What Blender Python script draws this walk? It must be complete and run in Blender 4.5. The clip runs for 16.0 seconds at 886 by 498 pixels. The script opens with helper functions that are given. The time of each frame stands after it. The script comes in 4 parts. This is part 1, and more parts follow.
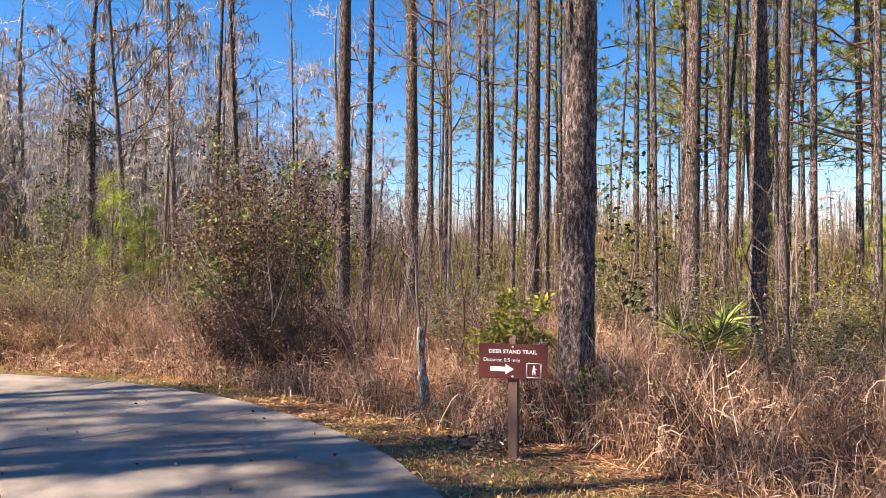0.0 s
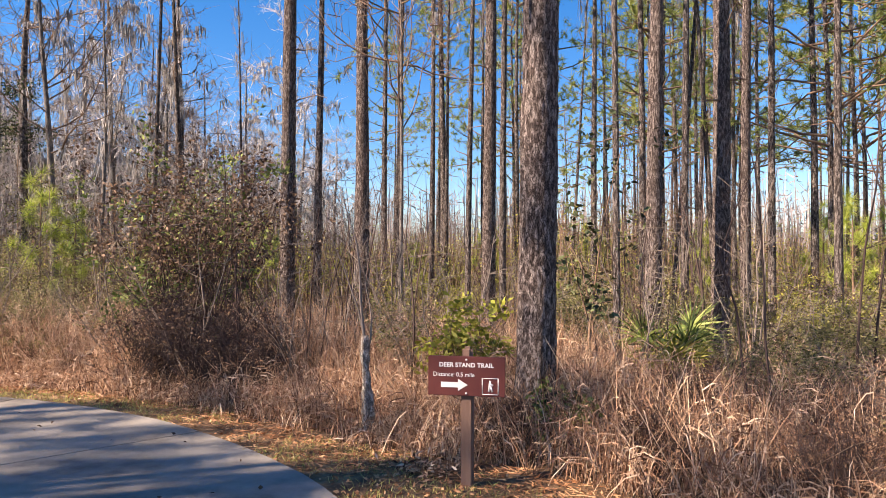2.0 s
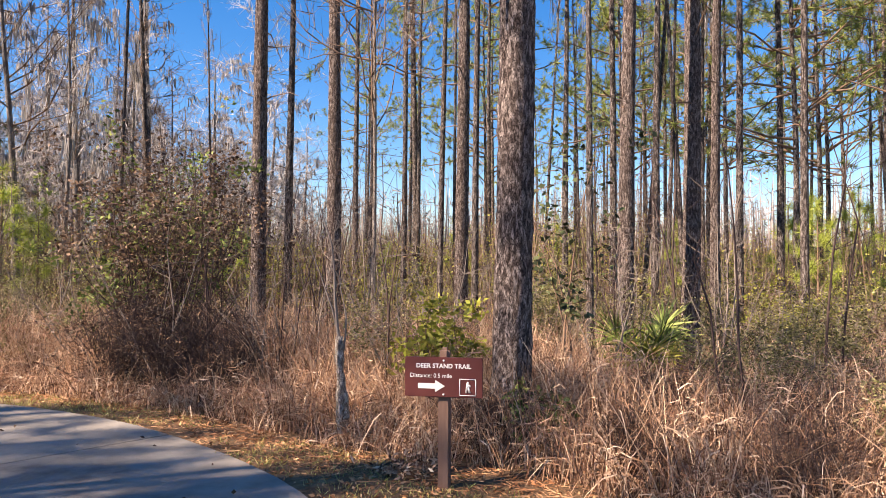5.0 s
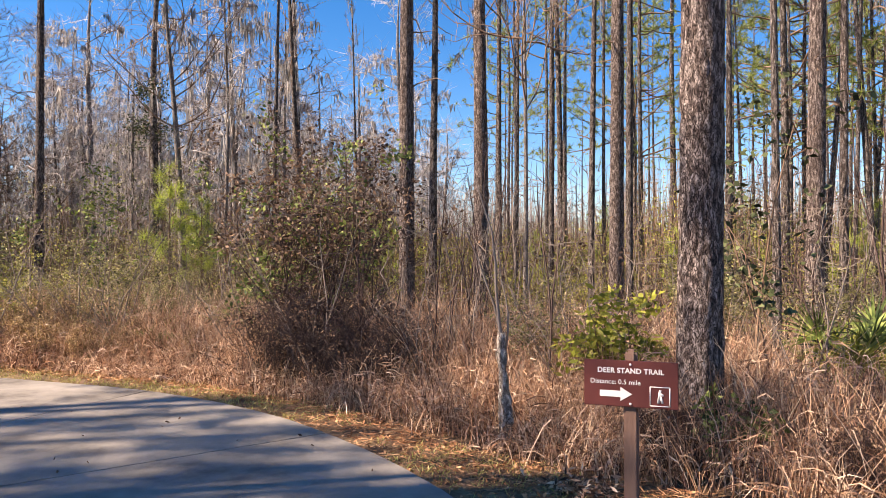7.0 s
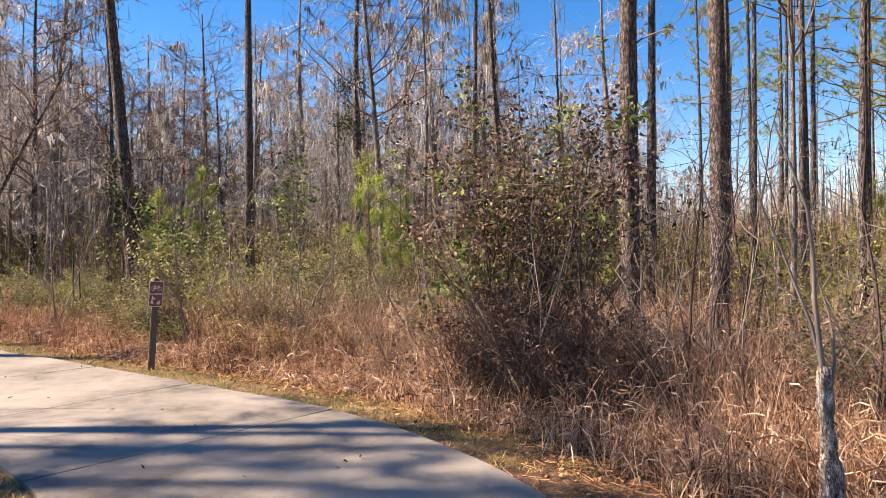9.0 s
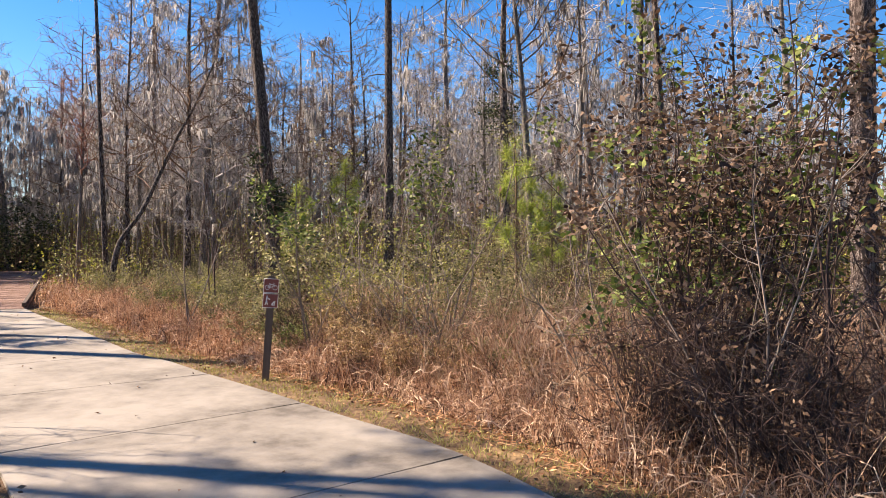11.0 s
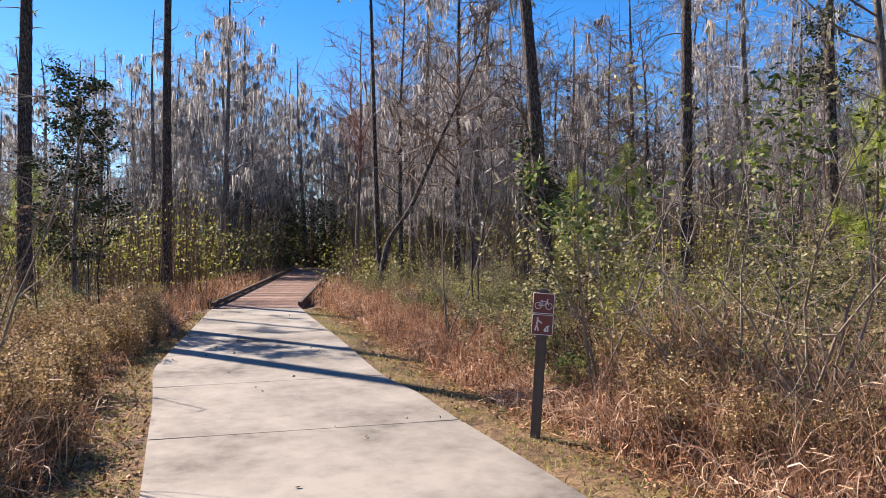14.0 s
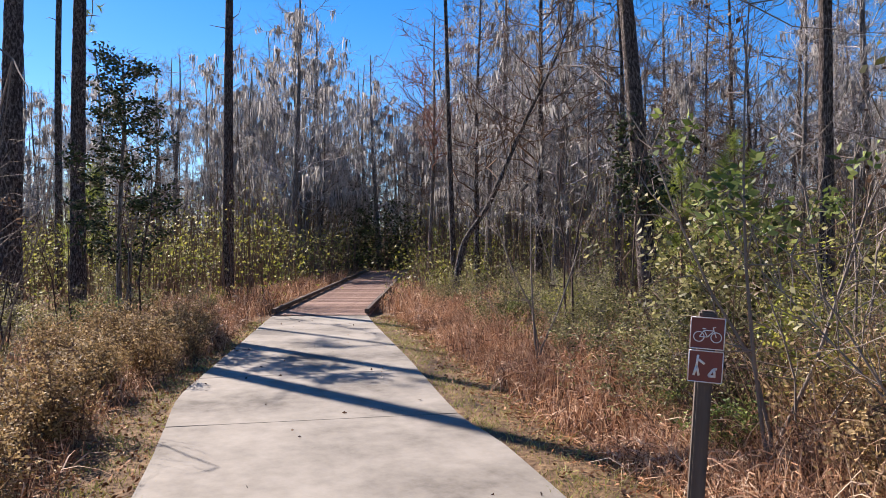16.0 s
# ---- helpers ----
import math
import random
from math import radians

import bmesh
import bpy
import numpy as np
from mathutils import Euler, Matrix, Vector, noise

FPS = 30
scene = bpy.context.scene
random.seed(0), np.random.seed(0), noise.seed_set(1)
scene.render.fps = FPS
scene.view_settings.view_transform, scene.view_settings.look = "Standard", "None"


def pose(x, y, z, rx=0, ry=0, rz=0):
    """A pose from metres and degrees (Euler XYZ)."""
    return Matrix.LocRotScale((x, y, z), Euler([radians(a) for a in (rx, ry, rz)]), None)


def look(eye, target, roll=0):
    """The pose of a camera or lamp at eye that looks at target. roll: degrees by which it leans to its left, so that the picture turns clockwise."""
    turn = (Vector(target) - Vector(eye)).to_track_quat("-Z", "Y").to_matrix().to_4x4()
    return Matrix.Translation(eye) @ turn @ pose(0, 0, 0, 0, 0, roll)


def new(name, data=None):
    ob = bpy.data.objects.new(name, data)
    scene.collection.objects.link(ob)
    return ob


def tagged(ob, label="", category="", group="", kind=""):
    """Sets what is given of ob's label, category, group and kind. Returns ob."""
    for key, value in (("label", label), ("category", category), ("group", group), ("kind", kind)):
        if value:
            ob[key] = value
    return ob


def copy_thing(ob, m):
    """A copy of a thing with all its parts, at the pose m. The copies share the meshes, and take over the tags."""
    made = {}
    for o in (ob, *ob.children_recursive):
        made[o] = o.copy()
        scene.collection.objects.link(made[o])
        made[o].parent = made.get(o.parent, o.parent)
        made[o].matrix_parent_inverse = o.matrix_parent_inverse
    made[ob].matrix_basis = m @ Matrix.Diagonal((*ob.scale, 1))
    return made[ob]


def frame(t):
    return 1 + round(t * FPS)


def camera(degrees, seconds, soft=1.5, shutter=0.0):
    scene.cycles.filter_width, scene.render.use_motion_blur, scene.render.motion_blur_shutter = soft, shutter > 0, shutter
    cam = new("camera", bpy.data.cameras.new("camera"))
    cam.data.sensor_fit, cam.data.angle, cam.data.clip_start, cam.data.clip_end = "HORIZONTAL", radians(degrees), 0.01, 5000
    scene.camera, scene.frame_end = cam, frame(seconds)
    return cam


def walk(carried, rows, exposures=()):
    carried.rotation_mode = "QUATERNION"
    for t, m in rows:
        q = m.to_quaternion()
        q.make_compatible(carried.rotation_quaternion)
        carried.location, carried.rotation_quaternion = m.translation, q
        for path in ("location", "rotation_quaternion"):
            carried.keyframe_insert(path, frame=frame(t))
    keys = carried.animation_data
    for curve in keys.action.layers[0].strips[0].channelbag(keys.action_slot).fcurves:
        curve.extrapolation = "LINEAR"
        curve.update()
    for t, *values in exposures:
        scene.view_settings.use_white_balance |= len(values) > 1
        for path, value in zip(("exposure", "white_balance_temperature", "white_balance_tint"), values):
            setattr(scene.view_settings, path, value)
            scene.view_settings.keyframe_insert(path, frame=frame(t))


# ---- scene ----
cam = camera(63.5, 16.0, 0.6)
# seconds, x, y, z, yaw, pitch, roll
ROWS = [
    (0, 0.000, 0.000, 1.509, -0.00, 1.29, -0.40),
    (0.5, 0.036, 0.246, 1.503, -0.54, 1.41, -0.42),
    (1, 0.004, 0.450, 1.508, -1.24, 1.55, -0.41),
    (1.5, 0.037, 0.607, 1.501, -2.62, 1.61, -0.33),
    (2, 0.090, 0.709, 1.499, -3.48, 1.58, -0.28),
    (2.5, 0.091, 0.750, 1.495, -4.06, 1.74, -0.22),
    (3, 0.063, 0.761, 1.495, -4.60, 1.75, -0.26),
    (3.5, 0.056, 0.756, 1.495, -5.21, 1.75, -0.30),
    (4, 0.046, 0.761, 1.498, -5.79, 1.78, -0.39),
    (4.2, 0.047, 0.752, 1.504, -5.97, 1.74, -0.39),
    (6.3, -0.060, 0.921, 1.489, -4.09, 1.25, -0.21),
    (6.5, -0.111, 1.023, 1.490, -1.31, 1.12, -0.21),
    (7, -0.177, 1.379, 1.492, 5.14, 0.82, -0.01),
    (7.5, -0.277, 1.716, 1.515, 10.69, 0.69, 0.15),
    (8, -0.445, 2.217, 1.526, 14.33, 0.62, 0.08),
    (8.5, -0.588, 2.658, 1.532, 17.42, 0.49, 0.24),
    (8.7, -0.658, 2.844, 1.511, 18.97, 0.40, 0.34),
    (10.8, -1.462, 4.621, 1.478, 30.86, 0.09, 0.22),
    (11, -1.579, 4.775, 1.478, 32.76, 0.06, 0.20),
    (11.5, -1.838, 5.142, 1.488, 36.81, -0.00, 0.17),
    (12, -2.132, 5.454, 1.488, 41.93, -0.08, 0.17),
    (12.5, -2.452, 5.800, 1.495, 45.44, -0.08, 0.05),
    (13, -2.774, 6.101, 1.493, 48.69, -0.12, 0.11),
    (13.5, -3.165, 6.401, 1.500, 51.21, -0.04, 0.03),
    (14, -3.547, 6.646, 1.511, 54.17, -0.03, 0.04),
    (14.5, -3.992, 6.889, 1.519, 56.96, 0.00, 0.08),
    (15, -4.376, 7.149, 1.517, 58.32, 0.08, 0.07),
    (15.5, -4.807, 7.388, 1.502, 59.60, 0.10, 0.03),
    (16, -5.240, 7.664, 1.495, 60.16, 0.17, 0.05),
]

walk(cam, [(t, pose(x, y, z, 90 + pitch, roll, yaw)) for t, x, y, z, yaw, pitch, roll in ROWS],
     [(0.0, 1.66, 7550, 22), (8.5, 1.66, 7650, 22), (11.0, 1.6, 7550, 19), (13.5, 1.42, 6800, 17), (16.0, 1.25, 6450, 17)])

# ---- daylight ----
SUN_AZ, SUN_EL = radians(252.5), radians(38.0)  # clockwise from +y
world = bpy.data.worlds.new("sky")
scene.world = world
world.use_nodes = True
wn = world.node_tree.nodes
sky = wn.new("ShaderNodeTexSky")
sky.sky_type = "NISHITA"
sky.sun_disc = False
sky.sun_elevation, sky.sun_rotation = SUN_EL, SUN_AZ
sky.altitude, sky.air_density, sky.dust_density, sky.ozone_density = 0, 1.0, 0.1, 4.0
deep = wn.new("ShaderNodeHueSaturation")
deep.inputs["Saturation"].default_value = 1.38
deep.inputs["Hue"].default_value = 0.506
world.node_tree.links.new(sky.outputs[0], deep.inputs["Color"])
world.node_tree.links.new(deep.outputs[0], wn["Background"].inputs[0])
wn["Background"].inputs[1].default_value = 0.073
sun = new("sun", bpy.data.lights.new("sun", "SUN"))
sun.data.energy, sun.data.angle, sun.data.color = 5.0, radians(0.55), (1.0, 0.90, 0.77)
to_sun = Vector((math.sin(SUN_AZ) * math.cos(SUN_EL), math.cos(SUN_AZ) * math.cos(SUN_EL), math.sin(SUN_EL)))
sun.matrix_world = look(to_sun * 60, (0, 0, 0))

rng = np.random.default_rng(7)


# ---- materials ----
def material(name, ramp, scale=(4, 4, 4), rough=0.8, source="noise", bump=0.3, bump_scale=None, bump_dist=0.01, mix=0.5, detail=6.0, translucent=0.0, spec=0.3, space="Object"):
    """Colour from a ramp over two noises (and a random value per piece), relief from a third."""
    mat = bpy.data.materials.new(name)
    mat.use_nodes = True
    nt = mat.node_tree
    n, l = nt.nodes, nt.links
    bsdf = n["Principled BSDF"]
    co = n.new("ShaderNodeTexCoord")
    mp = n.new("ShaderNodeMapping")
    mp.inputs["Scale"].default_value = scale
    l.new(co.outputs[space], mp.inputs[0])
    fine = n.new("ShaderNodeTexNoise")
    fine.inputs["Scale"].default_value, fine.inputs["Detail"].default_value, fine.inputs["Roughness"].default_value = 1.0, detail, 0.65
    l.new(mp.outputs[0], fine.inputs["Vector"])
    big = n.new("ShaderNodeTexNoise")
    big.inputs["Scale"].default_value, big.inputs["Detail"].default_value = 0.17, 3.0
    l.new(mp.outputs[0], big.inputs["Vector"])
    add = n.new("ShaderNodeMath")
    add.operation = "MULTIPLY_ADD"
    add.inputs[1].default_value = mix
    l.new(fine.outputs["Fac"], add.inputs[0])
    half = n.new("ShaderNodeMath")
    half.operation = "MULTIPLY"
    half.inputs[1].default_value = 1 - mix
    if source == "noise":
        l.new(big.outputs["Fac"], half.inputs[0])
    else:
        if source == "island":
            ge = n.new("ShaderNodeNewGeometry")
            l.new(ge.outputs["Random Per Island"], half.inputs[0])
        else:
            oi = n.new("ShaderNodeObjectInfo")
            l.new(oi.outputs["Random"], half.inputs[0])
    l.new(half.outputs[0], add.inputs[2])
    cr = n.new("ShaderNodeValToRGB")
    els = cr.color_ramp.elements
    while len(els) < len(ramp):
        els.new(0.5)
    for e, (p, c) in zip(els, ramp):
        e.position, e.color = p, (*c, 1)
    l.new(add.outputs[0], cr.inputs[0])
    l.new(cr.outputs[0], bsdf.inputs["Base Color"])
    bsdf.inputs["Roughness"].default_value = rough
    bsdf.inputs["Specular IOR Level"].default_value = spec
    if bump:
        bn = n.new("ShaderNodeTexNoise")
        bn.inputs["Scale"].default_value, bn.inputs["Detail"].default_value = bump_scale or 3.0, 5.0
        l.new(mp.outputs[0], bn.inputs["Vector"])
        bp = n.new("ShaderNodeBump")
        bp.inputs["Strength"].default_value, bp.inputs["Distance"].default_value = bump, bump_dist
        l.new(bn.outputs["Fac"], bp.inputs["Height"])
        l.new(bp.outputs[0], bsdf.inputs["Normal"])
    if translucent:
        tr = n.new("ShaderNodeBsdfTranslucent")
        l.new(cr.outputs[0], tr.inputs[0])
        mx = n.new("ShaderNodeMixShader")
        mx.inputs[0].default_value = translucent
        l.new(bsdf.outputs[0], mx.inputs[1])
        l.new(tr.outputs[0], mx.inputs[2])
        l.new(mx.outputs[0], n["Material Output"].inputs[0])
    return mat


def bark_material(name, dark, mid, light, stretch=3.2, size=16.0, depth=0.02):
    """Plated bark: long cells with dark furrows between."""
    mat = bpy.data.materials.new(name)
    mat.use_nodes = True
    nt = mat.node_tree
    n, l = nt.nodes, nt.links
    bsdf = n["Principled BSDF"]
    co = n.new("ShaderNodeTexCoord")
    mp = n.new("ShaderNodeMapping")
    mp.inputs["Scale"].default_value = (size, size, size / stretch)
    l.new(co.outputs["Object"], mp.inputs[0])
    wob = n.new("ShaderNodeTexNoise")
    wob.inputs["Scale"].default_value, wob.inputs["Detail"].default_value = 0.9, 4.0
    l.new(mp.outputs[0], wob.inputs["Vector"])
    va = n.new("ShaderNodeVectorMath")
    va.operation = "MULTIPLY_ADD"
    va.inputs[1].default_value = (1.6, 1.6, 1.6)
    l.new(wob.outputs["Color"], va.inputs[0])
    l.new(mp.outputs[0], va.inputs[2])
    vo = n.new("ShaderNodeTexVoronoi")
    vo.feature = "DISTANCE_TO_EDGE"
    l.new(va.outputs[0], vo.inputs["Vector"])
    no = n.new("ShaderNodeTexNoise")
    no.inputs["Scale"].default_value, no.inputs["Detail"].default_value = 2.2, 8.0
    l.new(mp.outputs[0], no.inputs["Vector"])
    furrow = n.new("ShaderNodeMapRange")
    furrow.inputs["From Max"].default_value = 0.12
    l.new(vo.outputs["Distance"], furrow.inputs["Value"])
    cr = n.new("ShaderNodeValToRGB")
    els = cr.color_ramp.elements
    els.new(0.5), els.new(0.6)
    for e, (p, c) in zip(els, ((0.32, [0.7 * a for a in mid]), (0.45, mid), (0.56, [0.5 * a + 0.5 * b for a, b in zip(mid, light)]), (0.68, light))):
        e.position, e.color = p, (*c, 1)
    l.new(no.outputs["Fac"], cr.inputs[0])
    mx = n.new("ShaderNodeMix")
    mx.data_type = "RGBA"
    mx.inputs[6].default_value = (*dark, 1)
    l.new(furrow.outputs[0], mx.inputs[0])
    l.new(cr.outputs[0], mx.inputs[7])
    l.new(mx.outputs[2], bsdf.inputs["Base Color"])
    bsdf.inputs["Roughness"].default_value = 0.9
    bsdf.inputs["Specular IOR Level"].default_value = 0.2
    hs = n.new("ShaderNodeMath")
    hs.operation = "MULTIPLY_ADD"
    hs.inputs[1].default_value = 0.35
    l.new(no.outputs["Fac"], hs.inputs[0])
    l.new(furrow.outputs[0], hs.inputs[2])
    bp = n.new("ShaderNodeBump")
    bp.inputs["Strength"].default_value, bp.inputs["Distance"].default_value = 0.9, depth
    l.new(hs.outputs[0], bp.inputs["Height"])
    l.new(bp.outputs[0], bsdf.inputs["Normal"])
    return mat


# broad blotches are stains, with some dappled shade put into the same colour
M_CONCRETE = material("concrete", ((0.36, (0.11, 0.098, 0.084)), (0.46, (0.20, 0.183, 0.158)), (0.60, (0.285, 0.262, 0.228))), (5, 5, 5), 0.85, bump=0.25, bump_scale=14, bump_dist=0.004, mix=0.35)
M_GROUND = material("leaf_litter_soil", ((0.36, (0.05, 0.03, 0.018)), (0.5, (0.13, 0.078, 0.042)), (0.64, (0.25, 0.165, 0.085))), (9, 9, 9), 0.95, bump=0.8, bump_scale=2.0, bump_dist=0.05, mix=0.6)
M_STRAW = material("dry_grass", ((0.2, (0.05, 0.022, 0.014)), (0.42, (0.31, 0.165, 0.10)), (0.62, (0.58, 0.375, 0.24)), (0.86, (0.82, 0.66, 0.49))), (6, 6, 6), 0.6, "island", bump=0, mix=0.35, translucent=0.25)
M_RED_STRAW = material("russet_dry_grass", ((0.2, (0.05, 0.022, 0.015)), (0.42, (0.28, 0.135, 0.075)), (0.64, (0.54, 0.31, 0.18)), (0.86, (0.80, 0.60, 0.42))), (6, 6, 6), 0.6, "island", bump=0, mix=0.35, translucent=0.25)
M_TURF = material("mown_turf", ((0.15, (0.16, 0.12, 0.04)), (0.4, (0.33, 0.29, 0.10)), (0.65, (0.35, 0.39, 0.10)), (0.85, (0.62, 0.55, 0.25))), (6, 6, 6), 0.7, "island", bump=0, mix=0.3, translucent=0.25)
M_LEAF = material("green_leaf", ((0.15, (0.03, 0.05, 0.015)), (0.5, (0.12, 0.17, 0.04)), (0.85, (0.36, 0.41, 0.13))), (5, 5, 5), 0.6, "island", bump=0, mix=0.3, translucent=0.3, spec=0.25)
M_OLIVE = material("olive_leaf", ((0.15, (0.03, 0.034, 0.012)), (0.5, (0.18, 0.178, 0.062)), (0.85, (0.46, 0.42, 0.21))), (5, 5, 5), 0.5, "island", bump=0, mix=0.3, translucent=0.45)
M_YELLOW = material("yellow_green_leaf", ((0.15, (0.13, 0.15, 0.02)), (0.5, (0.30, 0.32, 0.05)), (0.85, (0.48, 0.45, 0.10))), (5, 5, 5), 0.5, "island", bump=0, mix=0.3, translucent=0.4)
M_BROWN = material("dead_leaf", ((0.15, (0.03, 0.018, 0.013)), (0.5, (0.11, 0.065, 0.042)), (0.85, (0.30, 0.20, 0.13))), (5, 5, 5), 0.6, "island", bump=0, mix=0.3, translucent=0.25)
M_WEED = material("tan_olive_weed_leaf", ((0.15, (0.10, 0.06, 0.025)), (0.5, (0.36, 0.25, 0.105)), (0.85, (0.62, 0.46, 0.25))), (5, 5, 5), 0.6, "island", bump=0, mix=0.3, translucent=0.3)
M_NEEDLE = material("pine_needles", ((0.15, (0.08, 0.11, 0.02)), (0.5, (0.21, 0.26, 0.06)), (0.85, (0.40, 0.43, 0.14))), (5, 5, 5), 0.5, "island", bump=0, mix=0.3, translucent=0.4)
M_NEEDLE_YOUNG = material("young_pine_needles", ((0.15, (0.17, 0.22, 0.03)), (0.5, (0.36, 0.44, 0.07)), (0.85, (0.58, 0.62, 0.18))), (5, 5, 5), 0.5, "island", bump=0, mix=0.3, translucent=0.35)
M_MOSS = material("hanging_moss", ((0.15, (0.10, 0.095, 0.09)), (0.5, (0.33, 0.315, 0.30)), (0.85, (0.56, 0.54, 0.52))), (3, 3, 1), 0.9, "island", bump=0, mix=0.3, translucent=0.5)
M_TWIG = material("grey_twig", ((0.2, (0.18, 0.16, 0.15)), (0.5, (0.45, 0.415, 0.395)), (0.8, (0.68, 0.645, 0.62))), (8, 8, 2), 0.9, bump=0.3)
M_TWIG_BROWN = material("brown_twig", ((0.2, (0.07, 0.045, 0.03)), (0.5, (0.17, 0.11, 0.075)), (0.8, (0.30, 0.22, 0.16))), (8, 8, 2), 0.9, bump=0.3)
# dark stems; in the brambles the colour also carries deep shade
M_DARK_TWIG = material("dark_stem_and_shade", ((0.2, (0.028, 0.017, 0.015)), (0.5, (0.07, 0.046, 0.04)), (0.8, (0.15, 0.11, 0.095))), (8, 8, 2), 0.9, bump=0.3)
M_PALE = material("pale_stem", ((0.2, (0.09, 0.07, 0.058)), (0.5, (0.21, 0.172, 0.145)), (0.8, (0.40, 0.35, 0.30))), (8, 8, 3), 0.85, bump=0.3)
M_LITTER = material("fallen_leaf", ((0.15, (0.12, 0.05, 0.022)), (0.5, (0.38, 0.17, 0.075)), (0.85, (0.60, 0.36, 0.19))), (5, 5, 5), 0.7, "island", bump=0, mix=0.3)
# distance haze is put into this flat pale grey
M_FAR = material("far_twig_haze", ((0.2, (0.16, 0.145, 0.14)), (0.5, (0.25, 0.23, 0.225)), (0.8, (0.36, 0.335, 0.33))), (2, 2, 2), 0.95, "island", bump=0)
# evergreen leaves; also the shade colour of the thicket past the boardwalk
M_DARK_LEAF = material("dark_leaf_and_gap_shade", ((0.15, (0.016, 0.022, 0.009)), (0.5, (0.05, 0.068, 0.026)), (0.85, (0.13, 0.15, 0.065))), (5, 5, 5), 0.8, "island", bump=0, mix=0.3)
M_RED = material("red_buds", ((0.2, (0.18, 0.08, 0.06)), (0.8, (0.38, 0.20, 0.16))), (3, 3, 3), 0.8, "island", bump=0, translucent=0.3)
M_BARK = bark_material("pine_bark", (0.010, 0.007, 0.006), (0.105, 0.078, 0.070), (0.42, 0.355, 0.325), 3.2, 17.0, 0.05)
M_BARK_FAR = bark_material("thin_pine_bark", (0.012, 0.009, 0.008), (0.085, 0.068, 0.061), (0.40, 0.35, 0.325), 2.6, 10.0, 0.045)
M_PEELING = bark_material("peeling_pale_bark", (0.04, 0.03, 0.025), (0.33, 0.26, 0.21), (0.80, 0.72, 0.63), 2.4, 18.0, 0.02)
M_BARK_GREY = bark_material("grey_bark", (0.06, 0.05, 0.043), (0.17, 0.145, 0.127), (0.40, 0.36, 0.325), 5.0, 14.0, 0.01)
M_SIGN = material("brown_sign_paint", ((0.3, (0.085, 0.022, 0.02)), (0.7, (0.125, 0.036, 0.031))), (7, 7, 7), 0.45, bump=0.1, mix=0.4)
# sign paint lightened and reddened to brighten panels facing away from the sun
M_SIGN_LIGHTENED = material("lightened_red_brown_paint", ((0.3, (0.17, 0.045, 0.036)), (0.7, (0.24, 0.075, 0.06))), (7, 7, 7), 0.4, bump=0.1, mix=0.4)
M_WHITE = material("white_lettering", ((0.3, (0.68, 0.66, 0.63)), (0.7, (0.82, 0.80, 0.78))), (20, 20, 20), 0.5, bump=0)
M_POST = material("brown_post", ((0.3, (0.12, 0.07, 0.052)), (0.7, (0.21, 0.13, 0.10))), (14, 14, 2), 0.75, bump=0.3, mix=0.5)
M_POST_DARK = material("weathered_post", ((0.3, (0.07, 0.055, 0.045)), (0.7, (0.17, 0.135, 0.11))), (16, 16, 2), 0.85, bump=0.4, mix=0.5)
M_PLANK = material("red_brown_plank", ((0.25, (0.14, 0.078, 0.058)), (0.55, (0.24, 0.145, 0.11)), (0.8, (0.35, 0.24, 0.19))), (3, 3, 3), 0.75, "object", bump=0.3, bump_scale=6, mix=0.5)
M_TIMBER = material("dark_timber", ((0.3, (0.045, 0.035, 0.028)), (0.7, (0.13, 0.10, 0.08))), (5, 5, 5), 0.85, bump=0.4)


